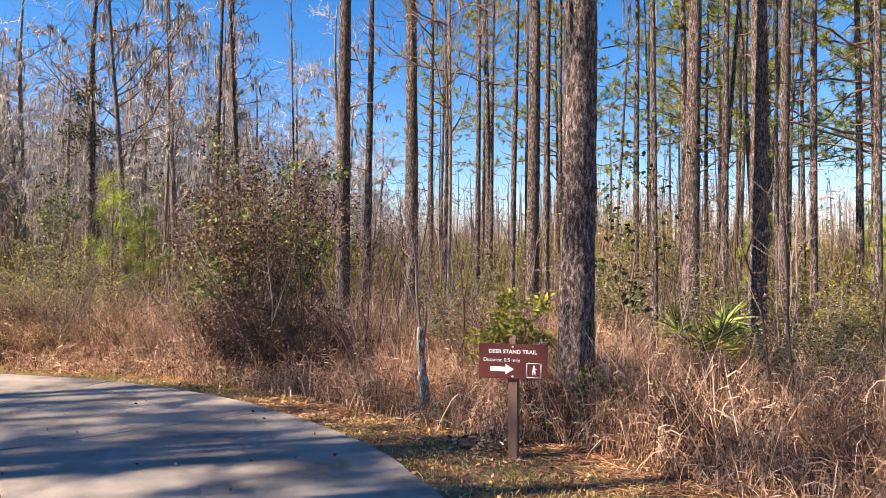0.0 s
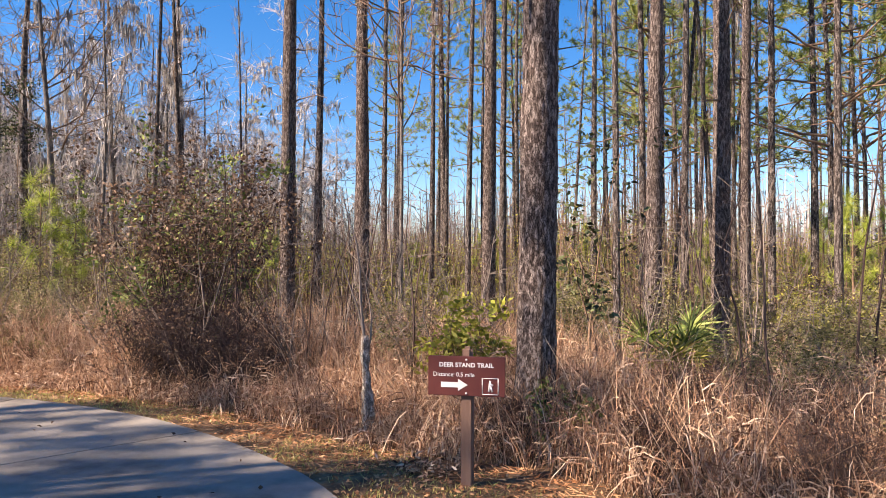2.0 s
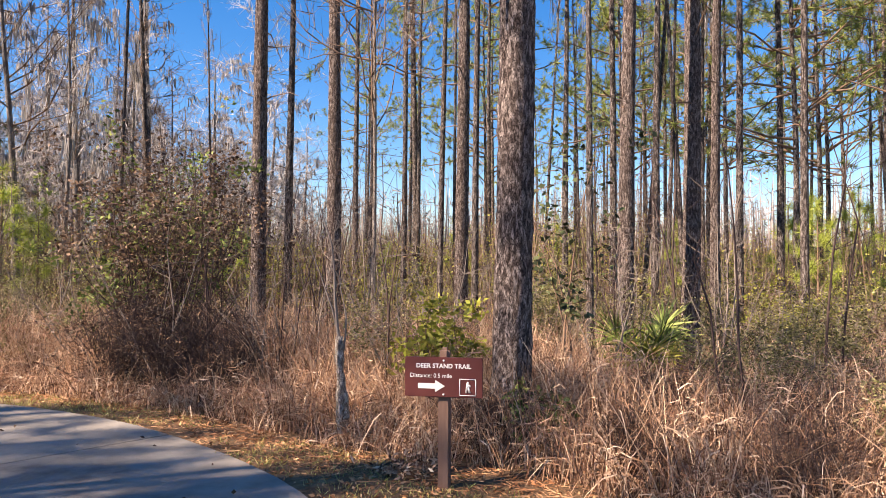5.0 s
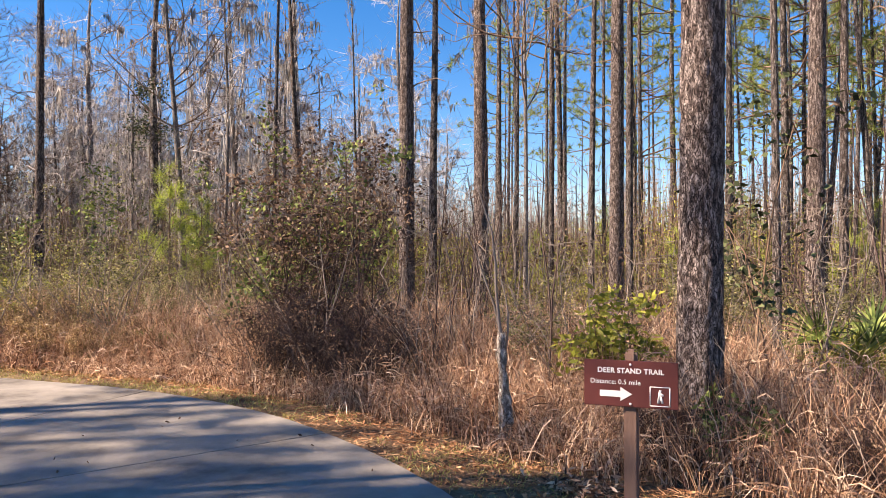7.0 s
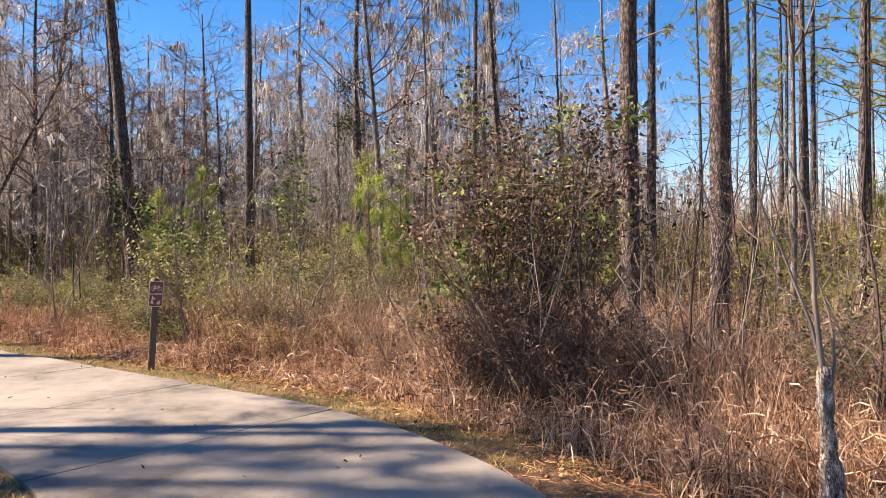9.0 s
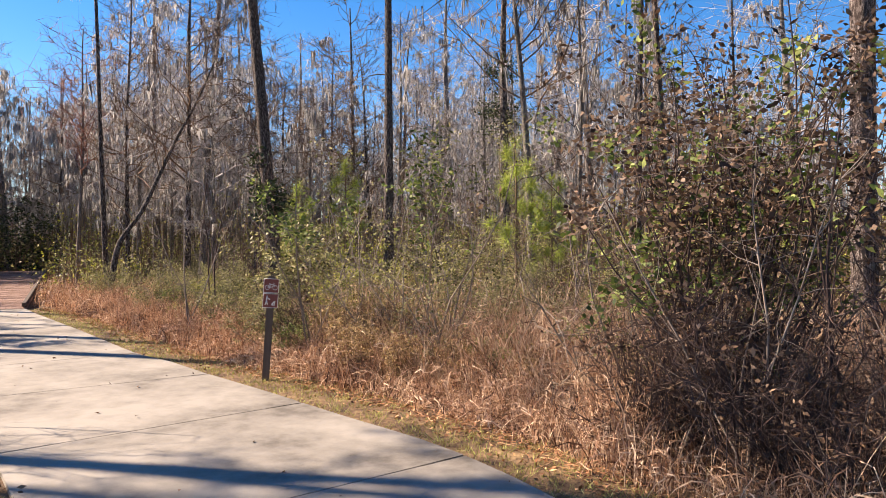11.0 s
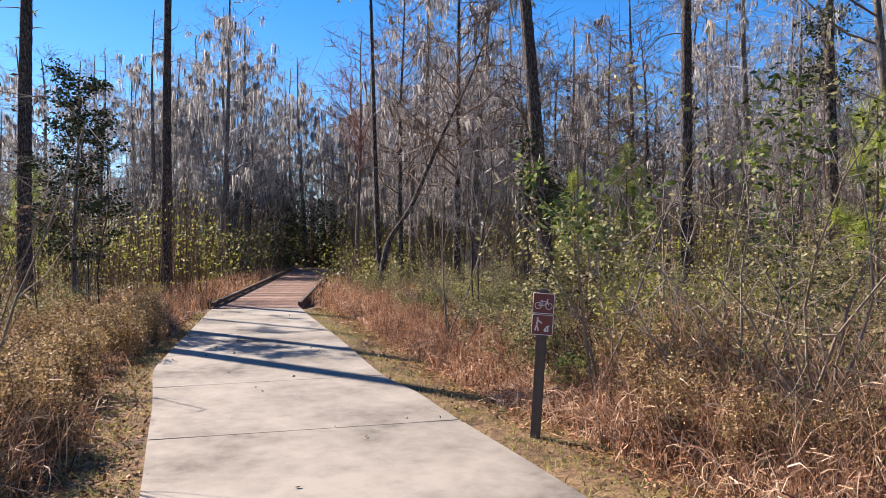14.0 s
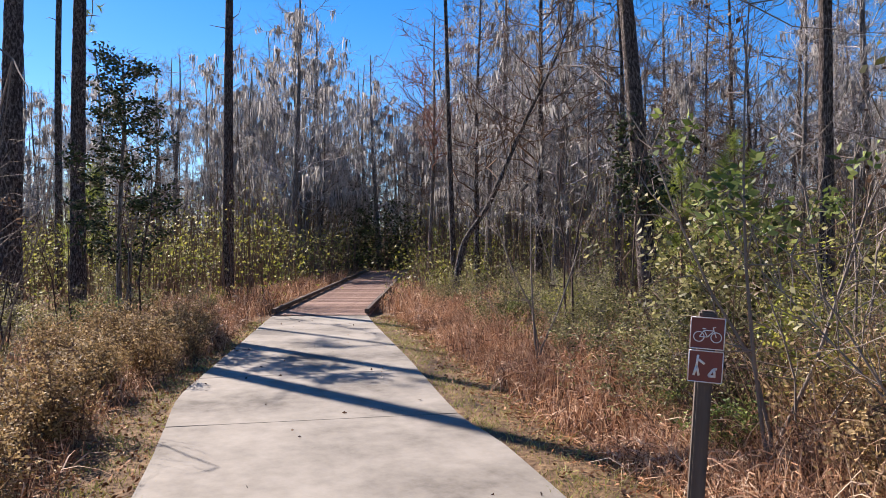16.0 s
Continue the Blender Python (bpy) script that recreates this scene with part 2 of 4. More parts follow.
# ---- mesh building ----
class Build:
    """Gathers rings, ribbons and leaves, and makes one mesh of them."""

    def __init__(self):
        self.v, self.f, self.n = [], [], 0

    def add(self, verts, faces):
        verts = np.asarray(verts, float).reshape(-1, 3)
        self.v.append(verts)
        self.f.append(np.asarray(faces, int) + self.n)
        self.n += len(verts)

    def tube(self, pts, radii, sides=6, cap=True):
        pts = np.asarray(pts, float)
        k = len(pts)
        tang = np.gradient(pts, axis=0)
        tang /= np.linalg.norm(tang, axis=1)[:, None] + 1e-9
        ref = np.where(np.abs(tang[:, 2:3]) > 0.9, np.array([[1.0, 0, 0]]), np.array([[0, 0, 1.0]]))
        a = np.cross(tang, ref)
        a /= np.linalg.norm(a, axis=1)[:, None] + 1e-9
        b = np.cross(tang, a)
        if abs(tang[0, 2]) > 0.7:
            a = np.tile([1.0, 0, 0], (k, 1))
            b = np.tile([0, 1.0, 0], (k, 1))
        th = np.linspace(0, 2 * np.pi, sides, endpoint=False)
        r = np.asarray(radii, float)
        if r.ndim == 1:
            r = np.repeat(r[:, None], sides, 1)
        vs = pts[:, None] + r[..., None] * (np.cos(th)[None, :, None] * a[:, None] + np.sin(th)[None, :, None] * b[:, None])
        i = np.arange(k - 1)[:, None] * sides
        j = np.arange(sides)
        j2 = (j + 1) % sides
        fs = np.stack([i + j, i + j2, i + sides + j2, i + sides + j], -1).reshape(-1, 4)
        self.add(vs, fs)
        if cap:
            top = (k - 1) * sides
            tri = np.array([[top, top + q, top + q + 1, top + q + 1] for q in range(1, sides - 1)])
            self.f.append(tri + self.n - k * sides)

    def ribbons(self, base, tip, width, sag, segs=3, side=None):
        """Tapered blades from base to tip; sag bends them at the tip."""
        base, tip = np.asarray(base, float), np.asarray(tip, float)
        m = len(base)
        if m == 0:
            return
        d = tip - base
        if side is None:
            side = np.cross(d, rng.normal(size=(m, 3)))
        side = side / (np.linalg.norm(side, axis=1)[:, None] + 1e-9)
        s = np.linspace(0, 1, segs + 1)
        mid = base[:, None] + d[:, None] * s[None, :, None] + np.asarray(sag)[:, None] * (s ** 2.2)[None, :, None]
        w = np.asarray(width)[:, None] * (1 - 0.88 * s ** 1.5)[None]
        vs = np.stack([mid - side[:, None] * w[..., None] / 2, mid + side[:, None] * w[..., None] / 2], 2).reshape(m, -1, 3)
        q = np.array([[2 * k, 2 * k + 1, 2 * k + 3, 2 * k + 2] for k in range(segs)])
        fs = (np.arange(m)[:, None, None] * (2 * (segs + 1)) + q[None]).reshape(-1, 4)
        self.add(vs, fs)

    def leaves(self, at, length, width, droop=0.0):
        """Folded leaves: two triangles each, turned at random."""
        at = np.asarray(at, float)
        m = len(at)
        if m == 0:
            return
        d = rng.normal(size=(m, 3))
        d[:, 2] = d[:, 2] * 0.6 - droop
        d /= np.linalg.norm(d, axis=1)[:, None]
        s = np.cross(d, rng.normal(size=(m, 3)))
        s /= np.linalg.norm(s, axis=1)[:, None]
        up = np.cross(d, s)
        ln = (np.asarray(length) * rng.uniform(0.6, 1.25, m))[:, None]
        wd = (np.asarray(width) * rng.uniform(0.7, 1.2, m))[:, None]
        tip, mid = at + d * ln, at + d * ln * 0.45
        lo, hi = mid - s * wd / 2 + up * wd * 0.18, mid + s * wd / 2 + up * wd * 0.18
        vs = np.stack([at, lo, tip, hi], 1)
        base = np.arange(m)[:, None] * 4
        self.add(vs, base + np.array([[0, 1, 2, 3]]))

    def mesh(self, name, mat, smooth=False):
        me = bpy.data.meshes.new(name)
        v, f = np.concatenate(self.v), np.concatenate(self.f)
        tri = f[:, 2] == f[:, 3]
        lens = np.where(tri, 3, 4)
        keep = np.ones(f.shape, bool)
        keep[tri, 3] = False
        loops = f[keep]
        me.vertices.add(len(v))
        me.vertices.foreach_set("co", v.astype(np.float32).ravel())
        me.loops.add(len(loops))
        me.loops.foreach_set("vertex_index", loops.astype(np.int32))
        me.polygons.add(len(f))
        me.polygons.foreach_set("loop_start", np.concatenate([[0], np.cumsum(lens)[:-1]]).astype(np.int32))
        if smooth:
            me.polygons.foreach_set("use_smooth", np.ones(len(f), bool))
        me.materials.append(mat)
        me.update(calc_edges=True)
        return me


def part(name, data, parent=None, label=""):
    ob = new(name, data)
    if parent is not None:
        ob.parent = parent
    return tagged(ob, label)


def boxed(name, mat, sx, sy, sz, bevel=0.006):
    """A bevelled block standing on its own origin."""
    bm = bmesh.new()
    bmesh.ops.create_cube(bm, size=1)
    bmesh.ops.transform(bm, matrix=Matrix.Translation((0, 0, sz / 2)) @ Matrix.Diagonal((sx, sy, sz, 1)), verts=bm.verts)
    bmesh.ops.bevel(bm, geom=bm.edges[:], offset=bevel, segments=2, affect="EDGES")
    me = bpy.data.meshes.new(name)
    bm.to_mesh(me)
    bm.free()
    me.materials.append(mat)
    return me


# ---- the plan ----
RIGHT_EDGE = [(0.55, -7), (0.55, -3), (0.55, 0), (0.5, 1.8), (0.42, 3.0), (0.25, 3.95), (0.03, 4.67), (-0.17, 5.12), (-0.46, 5.8), (-0.92, 6.48), (-1.62, 7.33), (-2.2, 7.9), (-2.83, 8.4), (-3.6, 8.87), (-4.5, 9.3), (-5.9, 9.7), (-7.1, 10.06), (-8.7, 10.5), (-9.9, 10.86), (-11.1, 11.14), (-14.1, 12.2), (-18.8, 13.8), (-20.6, 14.45)]
LEFT_EDGE = [(-2.0, -7), (-2.0, -3), (-2.0, 0), (-2.05, 1.5), (-2.2, 2.8), (-2.45, 3.8), (-2.9, 4.75), (-3.6, 5.55), (-4.44, 6.22), (-5.2, 6.62), (-6.07, 6.98), (-6.95, 7.3), (-8.0, 7.65), (-9.5, 8.06), (-10.7, 8.39), (-11.7, 8.64), (-12.6, 8.86), (-13.2, 9.05), (-15.0, 9.78), (-17.46, 10.79), (-20.8, 12.15), (-21.6, 12.5)]
BRUSH_RIGHT = [(5.0, -7), (4.8, 0), (4.2, 3.0), (3.4, 4.1), (2.6, 4.75), (1.9, 5.25), (1.4, 6.05), (0.8, 6.5), (0.28, 6.75), (-0.6, 7.4), (-1.08, 7.95), (-2.2, 8.95), (-3.0, 9.35), (-4.18, 10.05), (-5.3, 10.5), (-7.05, 10.98), (-8.0, 11.2), (-9.43, 11.45), (-11.5, 12.15), (-18.3, 14.6), (-20.4, 15.1)]
BRUSH_LEFT = [(-3.4, -7), (-3.4, 1), (-3.7, 3.2), (-4.7, 4.9), (-6.2, 6.0), (-8.0, 6.75), (-9.1, 7.3), (-10.2, 7.7), (-12.2, 8.2), (-14.5, 9.1), (-17.1, 10.35), (-18.5, 10.75), (-20.9, 11.7)]
WALK_A, WALK_B = np.array([-21.1, 13.45]), np.array([-41.0, 24.75])  # the boardwalk's middle line
CLEARED = np.array(BRUSH_RIGHT + [(-41.5, 26.8), (-43.0, 23.2), (-21.5, 11.7)] + BRUSH_LEFT[::-1])
PAVED = np.array(RIGHT_EDGE + LEFT_EDGE[::-1])


def curve_through(points, step=0.12):
    """Even points along a smooth line through those given."""
    p = np.array(points, float)
    q = np.vstack([2 * p[0] - p[1], p, 2 * p[-1] - p[-2]])
    out = []
    for i in range(1, len(q) - 2):
        n = max(2, int(np.linalg.norm(q[i + 1] - q[i]) / step))
        t = np.linspace(0, 1, n, endpoint=False)[:, None]
        a, b, c, e = q[i - 1], q[i], q[i + 1], q[i + 2]
        out.append(0.5 * (2 * b + (c - a) * t + (2 * a - 5 * b + 4 * c - e) * t ** 2 + (3 * b - a - 3 * c + e) * t ** 3))
    return np.vstack(out + [p[-1:]])


def inside(poly, pts):
    x, y = pts[:, 0], pts[:, 1]
    res = np.zeros(len(pts), bool)
    for (ax, ay), (bx, by) in zip(poly, np.roll(poly, -1, 0)):
        if ay == by:
            continue
        res ^= ((ay > y) != (by > y)) & (x < (bx - ax) * (y - ay) / (by - ay) + ax)
    return res


def distance(poly, pts, closed=True):
    best = np.full(len(pts), 1e9)
    ends = np.roll(poly, -1, 0) if closed else poly[1:]
    for a, b in zip(poly, ends):
        d = b - a
        t = np.clip(((pts - a) @ d) / (d @ d + 1e-9), 0, 1)
        best = np.minimum(best, np.linalg.norm(pts - a - t[:, None] * d, axis=1))
    return best


def hills(x, y, seed=0.0):
    return 0.5 * np.sin(x * 1.7 + 2 * np.sin(y * 0.6 + seed)) + 0.5 * np.sin(y * 2.1 + 1.3 * np.sin(x * 0.9 + seed * 2))


def ground_height(pts):
    """The verge falls a little from the pavement's edge."""
    pts = np.asarray(pts, float).reshape(-1, 2)
    d = distance(PAVED, pts)
    d[inside(PAVED, pts)] = 0
    z = -0.035 - 0.05 * np.clip((d - 0.2) / 0.9, 0, 1)
    return z + 0.03 * hills(pts[:, 0], pts[:, 1]) * np.clip((d - 1.0) / 2, 0, 1)


def ground_at(x, y):
    return float(ground_height([(x, y)])[0])


# ---- ground ----
def make_ground():
    xs = np.unique(np.concatenate([-np.geomspace(46, 900, 14), np.arange(-45, 15, 0.3), np.geomspace(16, 900, 16)]))
    ys = np.unique(np.concatenate([-np.geomspace(8, 900, 16), np.arange(-7, 30, 0.3), np.geomspace(31, 900, 18)]))
    gx, gy = np.meshgrid(xs, ys)
    pts = np.c_[gx.ravel(), gy.ravel()]
    b = Build()
    nx = len(xs)
    i = np.arange(len(ys) - 1)[:, None] * nx + np.arange(nx - 1)[None]
    b.add(np.c_[pts, ground_height(pts)], np.stack([i, i + 1, i + nx + 1, i + nx], -1).reshape(-1, 4))
    return tagged(new("ground", b.mesh("ground", M_GROUND, True)), "brown leaf litter and soil under the woods", "ground", kind="structure")


make_ground()


# ---- trees ----
def rough_trunk(b, height, r0, r1, sides, rings, lean=(0, 0), flare=0.35, plates=0.02, seed=0):
    """A trunk with raised bark plates and a flared foot."""
    g = np.random.default_rng(seed)
    z = np.linspace(0, 1, rings) ** 1.15 * height
    th = np.linspace(0, 2 * np.pi, sides, endpoint=False)
    rad = r0 + (r1 - r0) * (z / height)
    rad = rad * (1 + flare * np.exp(-z / 0.28))
    zz, tt = np.meshgrid(z, th, indexing="ij")
    ph = g.uniform(0, 6, 6)
    u, w = tt * 9, zz * 7
    rel = np.sin(u + 2.2 * np.sin(w * 0.8 + ph[0]) + ph[1]) * np.sin(w + 1.8 * np.sin(tt * 5 + ph[2]) + ph[3]) + 0.5 * np.sin(2 * u + 3 * np.sin(w * 1.7 + ph[4]))
    rr = rad[:, None] * (1 + 0.04 * np.sin(2 * tt + ph[5] + zz * 0.4)) + plates * rel * (rad / r0)[:, None]
    s = z / height
    px = lean[0] * s + 0.10 * min(1.0, height / 12) * np.sin(s * 7 + ph[0]) * s
    py = lean[1] * s + 0.10 * min(1.0, height / 12) * np.sin(s * 6 + ph[2]) * s
    b.tube(np.c_[px, py, z], rr, sides)
    return np.c_[px, py, z]


def limb(b, start, way, length, radius, g, bend=0.25, up=0.0, steps=5, sides=4):
    """A wavering, tapering branch. Returns its points."""
    way = np.array(way, float) / (np.linalg.norm(way) + 1e-9)
    pts = [np.array(start, float)]
    for _ in range(steps):
        way = way + g.normal(size=3) * bend + np.array([0, 0, up])
        way /= np.linalg.norm(way)
        pts.append(pts[-1] + way * length / steps)
    pts = np.array(pts)
    b.tube(pts, np.linspace(radius, radius * 0.25, len(pts)), sides, cap=False)
    return pts


def needle_clumps(b, centres, count, length, width):
    m = len(centres)
    if not m:
        return
    d = rng.normal(size=(m, count, 3))
    d /= np.linalg.norm(d, axis=2)[..., None]
    d[..., 2] += 0.25
    base = np.repeat(centres[:, None], count, 1).reshape(-1, 3)
    d = d.reshape(-1, 3) * length * rng.uniform(0.7, 1.2, (m * count, 1))
    b.ribbons(base, base + d, np.full(m * count, width), np.tile([0, 0, -0.05], (m * count, 1)), 1)


def make_pine(seed, height=19.0, crown_from=0.58, r0=0.16, fine=True, boughs=30, label=""):
    g = np.random.default_rng(seed)
    root = tagged(new("pine_tree"), label, "tree", "pines of the wood")
    tb, bb, nb = Build(), Build(), Build()
    line = rough_trunk(tb, height, r0, r0 * 0.25, 40 if fine else 9, 150 if fine else 18, plates=0.010 if fine else 0.0, seed=seed)
    for k in range(boughs):
        s = crown_from + (1 - crown_from) * (k + g.random()) / boughs
        p = line[int(s * (len(line) - 1))] if fine else np.array([np.interp(s * height, line[:, 2], line[:, q]) for q in range(3)])
        az = g.uniform(0, 2 * np.pi)
        ln = (1.1 - s) * 5.0 + 0.6
        pts = limb(bb, p, (np.cos(az), np.sin(az), 0.15), ln, 0.035, g, 0.22, 0.06, 6, 4)
        c = [pts[j] + g.normal(size=3) * 0.16 for j in (2, 3, 3, 4, 4, 5, 5, 6, 6, 6)]
        needle_clumps(nb, np.array(c), 26, 0.24, 0.024)
    for k in range(7):
        s = g.uniform(0.4, 1.0) * crown_from
        p = np.array([np.interp(s * height, line[:, 2], line[:, q]) for q in range(3)])
        az = g.uniform(0, 2 * np.pi)
        limb(bb, p, (np.cos(az), np.sin(az), g.uniform(-0.2, 0.4)), g.uniform(0.3, 1.4), 0.018, g, 0.25, 0, 4, 4)
    part("trunk", tb.mesh("trunk", M_BARK if fine else M_BARK_FAR, True), root, "scaly grey-brown bark")
    part("crown", bb.mesh("crown", M_TWIG_BROWN), root)
    tagged(part("foliage", nb.mesh("foliage", M_NEEDLE), root, "long green needles in tufts"), kind="stuff")
    return root


def make_bare_tree(seed, height=13.0, r0=0.13, limbs=34, moss=260, twig=M_TWIG, label="", red=False, spread=1.0, first=0.22, bark=None, hang=0.5):
    """A leafless swamp tree, hung with moss."""
    g = np.random.default_rng(seed)
    root = tagged(new("bare_tree"), label, "tree", "leafless trees of the swamp wood")
    tb, bb, mb = Build(), Build(), Build()
    line = rough_trunk(tb, height, r0, 0.02, 8, 20, lean=(g.normal() * 0.5, g.normal() * 0.5), flare=0.5, plates=0.0, seed=seed)
    spots = []
    for k in range(limbs):
        s = first + (0.97 - first) * (k + g.random()) / limbs
        p = np.array([np.interp(s * height, line[:, 2], line[:, q]) for q in range(3)])
        az = g.uniform(0, 2 * np.pi)
        ln = spread * (0.5 + 2.6 * (1 - s) ** 0.6 + g.random() * 0.7)
        pts = limb(bb, p, (np.cos(az), np.sin(az), g.uniform(0.1, 0.9)), ln, 0.012 + 0.03 * (1 - s), g, 0.22, 0.07, 6, 3)
        spots.extend(pts[1:])
        for _ in range(6):
            q = pts[g.integers(1, 6)]
            sub = limb(bb, q, g.normal(size=3) * (1, 1, 0.5) + (np.cos(az), np.sin(az), 0.6), ln * 0.45, 0.012, g, 0.3, 0.05, 3, 3)
            spots.extend(sub[1:])
            q2 = sub[g.integers(1, 4, 4)]
            d2 = g.normal(size=(4, 3)) + (0, 0, 0.6)
            bb.ribbons(q2, q2 + d2 * ln * 0.15, np.full(4, 0.016), np.zeros((4, 3)), 1)
    spots = np.array(spots)
    spots = spots[spots[:, 2] < 0.86 * height]
    pick = spots[g.integers(0, len(spots), moss)] if moss else np.zeros((0, 3))
    if moss:
        strands = 11
        m3 = moss * strands
        drape = np.repeat(hang * g.choice([0.6, 1.0, 1.5, 2.2], moss, p=[0.35, 0.35, 0.2, 0.1]), strands)
        pick = np.repeat(pick, strands, 0) + g.normal(size=(m3, 3)) * (0.075, 0.075, 0.05)
        tip = pick + np.c_[g.normal(size=(m3, 2)) * 0.05, -drape * g.uniform(0.35, 1.0, m3)]
        mb.ribbons(pick, tip, g.uniform(0.02, 0.065, m3), np.c_[g.normal(size=(m3, 2)) * 0.06, np.zeros(m3)], 2)
    part("trunk", tb.mesh("trunk", bark or M_BARK_GREY, True), root)
    part("crown", bb.mesh("crown", M_RED if red else twig), root, "reddish budding twigs" if red else "bare grey twigs")
    if moss:
        tagged(part("moss", mb.mesh("moss", M_MOSS), root, "hanging grey moss"), kind="stuff")
    return root


def upright(x, y, turn=0.0, scale=1.0, girth=1.0, tip=(0.0, 0.0), sink=0.04):
    """A pose on the ground, leaning by tip (metres of drift per metre of height)."""
    shear = Matrix.Identity(4)
    shear[0][2], shear[1][2] = tip
    return Matrix.Translation((x, y, ground_at(x, y) - sink)) @ shear @ Matrix.Rotation(turn, 4, "Z") @ Matrix.Diagonal((scale * girth, scale * girth, scale, 1))


def place_all(kinds, spots):
    """Puts the first of each kind at its first spot and copies at the rest."""
    used = set()
    for k, m in spots:
        ob = kinds[k]
        if k in used:
            copy_thing(ob, m)
        else:
            used.add(k)
            ob.matrix_basis = m
    for k, ob in enumerate(kinds):
        if k not in used:
            for o in (*ob.children_recursive, ob):
                bpy.data.objects.remove(o)


# pines that stand near: x, y, trunk diameter, lean in x and y per metre, variant
NEAR_PINES = [
    (1.35, 7.3, 0.375, 0.012, 0.0, 0), (-1.94, 13.91, 0.285, 0.0, 0.0, 1), (-0.73, 16.17, 0.32, 0.006, 0.0, 2), (1.98, 15.9, 0.34, 0.01, 0.0, 1),
    (3.99, 11.53, 0.25, 0.015, 0.0, 2), (5.29, 12.07, 0.27, 0.012, 0.0, 0), (6.31, 13.25, 0.22, 0.03, 0.0, 1),
    (-15.2, 18.0, 0.37, -0.069, -0.112, 2), (-12.3, 19.0, 0.27, -0.01, 0.0, 1), (-24.7, 12.2, 0.30, 0.0, 0.01, 3), (-23.2, 8.56, 0.37, 0.0, 0.0, 3), (-21.8, 7.28, 0.50, 0.005, 0.01, 3),
]
kinds = [make_pine(s, label="tall pine with scaly grey-brown bark") for s in (11, 12, 13)]
kinds.append(make_pine(14, 19.0, 0.8, boughs=8, label="tall pine with a small thin crown"))
place_all(kinds, [(v, upright(x, y, 1.3 * i, 1.0, dia / 0.32, (lx, ly))) for i, (x, y, dia, lx, ly, v) in enumerate(NEAR_PINES)])

# slighter pines, and those whose shade falls on the path
SLIM_PINES = [
    (-2.25, 21.4, 0.25, 0, 0), (-0.44, 26.2, 0.25, -0.01, 0), (1.66, 26.4, 0.27, -0.012, 0), (2.58, 17.9, 0.19, 0, 0), (5.74, 14.61, 0.17, 0.01, 0), (3.04, 10.26, 0.10, -0.02, 0),
    (8.6, 16.6, 0.2, 0, 0), (8.13, 13.37, 0.17, 0, 0), (11.4, 19.6, 0.22, 0, 0), (1.79, 18.6, 0.17, 0.02, 0), (5.4, 20.0, 0.2, 0, 0), (6.6, 19.6, 0.22, 0, 0),
    (-24.4, 19.1, 0.2, -0.045, -0.06), (-29.2, 8.35, 0.25, 0, 0),
    (12.5, 9.0, 0.3, 0, 0), (9.5, 5.5, 0.3, 0, 0), (14.0, 4.0, 0.3, 0, 0), (6.5, -4.0, 0.3, 0, 0),
]
slim = [make_pine(s, 18.0, 0.55, 0.13, False, 15, "slim pine with tufts of needles high up") for s in (21, 22, 23)]
spots = [(i % 3, upright(x, y, 2.1 * i, 1.0, dia / 0.26, (lx, ly))) for i, (x, y, dia, lx, ly) in enumerate(SLIM_PINES)]
g0 = np.random.default_rng(5)
while len(spots) < len(SLIM_PINES) + 34:
    yaw, far = radians(g0.uniform(-42, 3)), g0.uniform(22, 62)
    x, y = -math.sin(yaw) * far, 2 + math.cos(yaw) * far
    spots.append((len(spots) % 3, upright(x, y, g0.uniform(0, 6), g0.uniform(0.75, 1.05), g0.uniform(0.7, 1.2))))
place_all(slim, spots)
leafy_pine = make_pine(29, 13.0, 0.36, 0.09, False, 34, "young slender pine green from low down")
leafy_pine.matrix_basis = upright(10.6, 17.6)
for x, y, q in ((14.5, 22.5, 1.1), (12.4, 14.6, 0.9), (8.4, 24.0, 1.0), (17.5, 19.5, 1.05), (4.6, 29.0, 1.0), (18.5, 28.0, 1.2), (12.0, 31.0, 1.2), (15.5, 34.0, 1.35), (21.0, 24.0, 1.1), (22.0, 32.0, 1.3), (13.0, 27.0, 1.15)):
    copy_thing(leafy_pine, upright(x, y, 1.7 * x, q))

# dark trunks with few limbs, and unseen ones added for their shade on the path
BARE_TRUNKS = [
    (-13.9, 28.0, 0.46, 0, 0), (-12.3, 35.2, 0.35, 0, 0), (-9.5, 32.7, 0.40, 0, 0), (-7.4, 26.7, 0.25, 0.02, 0),
    # the next two rows stand out of view, set for their shadow bands
    (-12.4, 2.1, 0.34, 0, 0), (-14.2, 4.3, 0.30, 0, 0), (-11.5, 0.2, 0.32, 0, 0), (-9.8, 3.6, 0.16, 0, 0),
    (-16.4, 1.3, 0.26, 0, 0), (-17.6, 2.0, 0.22, 0.01, 0), (-18.4, 3.1, 0.24, 0, 0.01), (-15.6, 0.4, 0.18, 0, 0),
]
poles = [make_bare_tree(s, 16.0, 0.16, 16, 14, M_TWIG_BROWN, "tall dark trunk with few bare limbs", spread=0.5, first=0.5, bark=M_BARK_FAR) for s in (25, 26)]
g5 = np.random.default_rng(55)
for _ in range(28):
    x, y = g5.uniform(-9, 18), g5.uniform(14.5, 30)
    if abs(x + 2.85) > 1.2:
        BARE_TRUNKS.append((x, y, g5.uniform(0.09, 0.16), g5.normal() * 0.02, g5.normal() * 0.02))
place_all(poles, [(i % 2, upright(x, y, 2.1 * i, 1.0, dia / 0.32, (lx, ly))) for i, (x, y, dia, lx, ly) in enumerate(BARE_TRUNKS)])
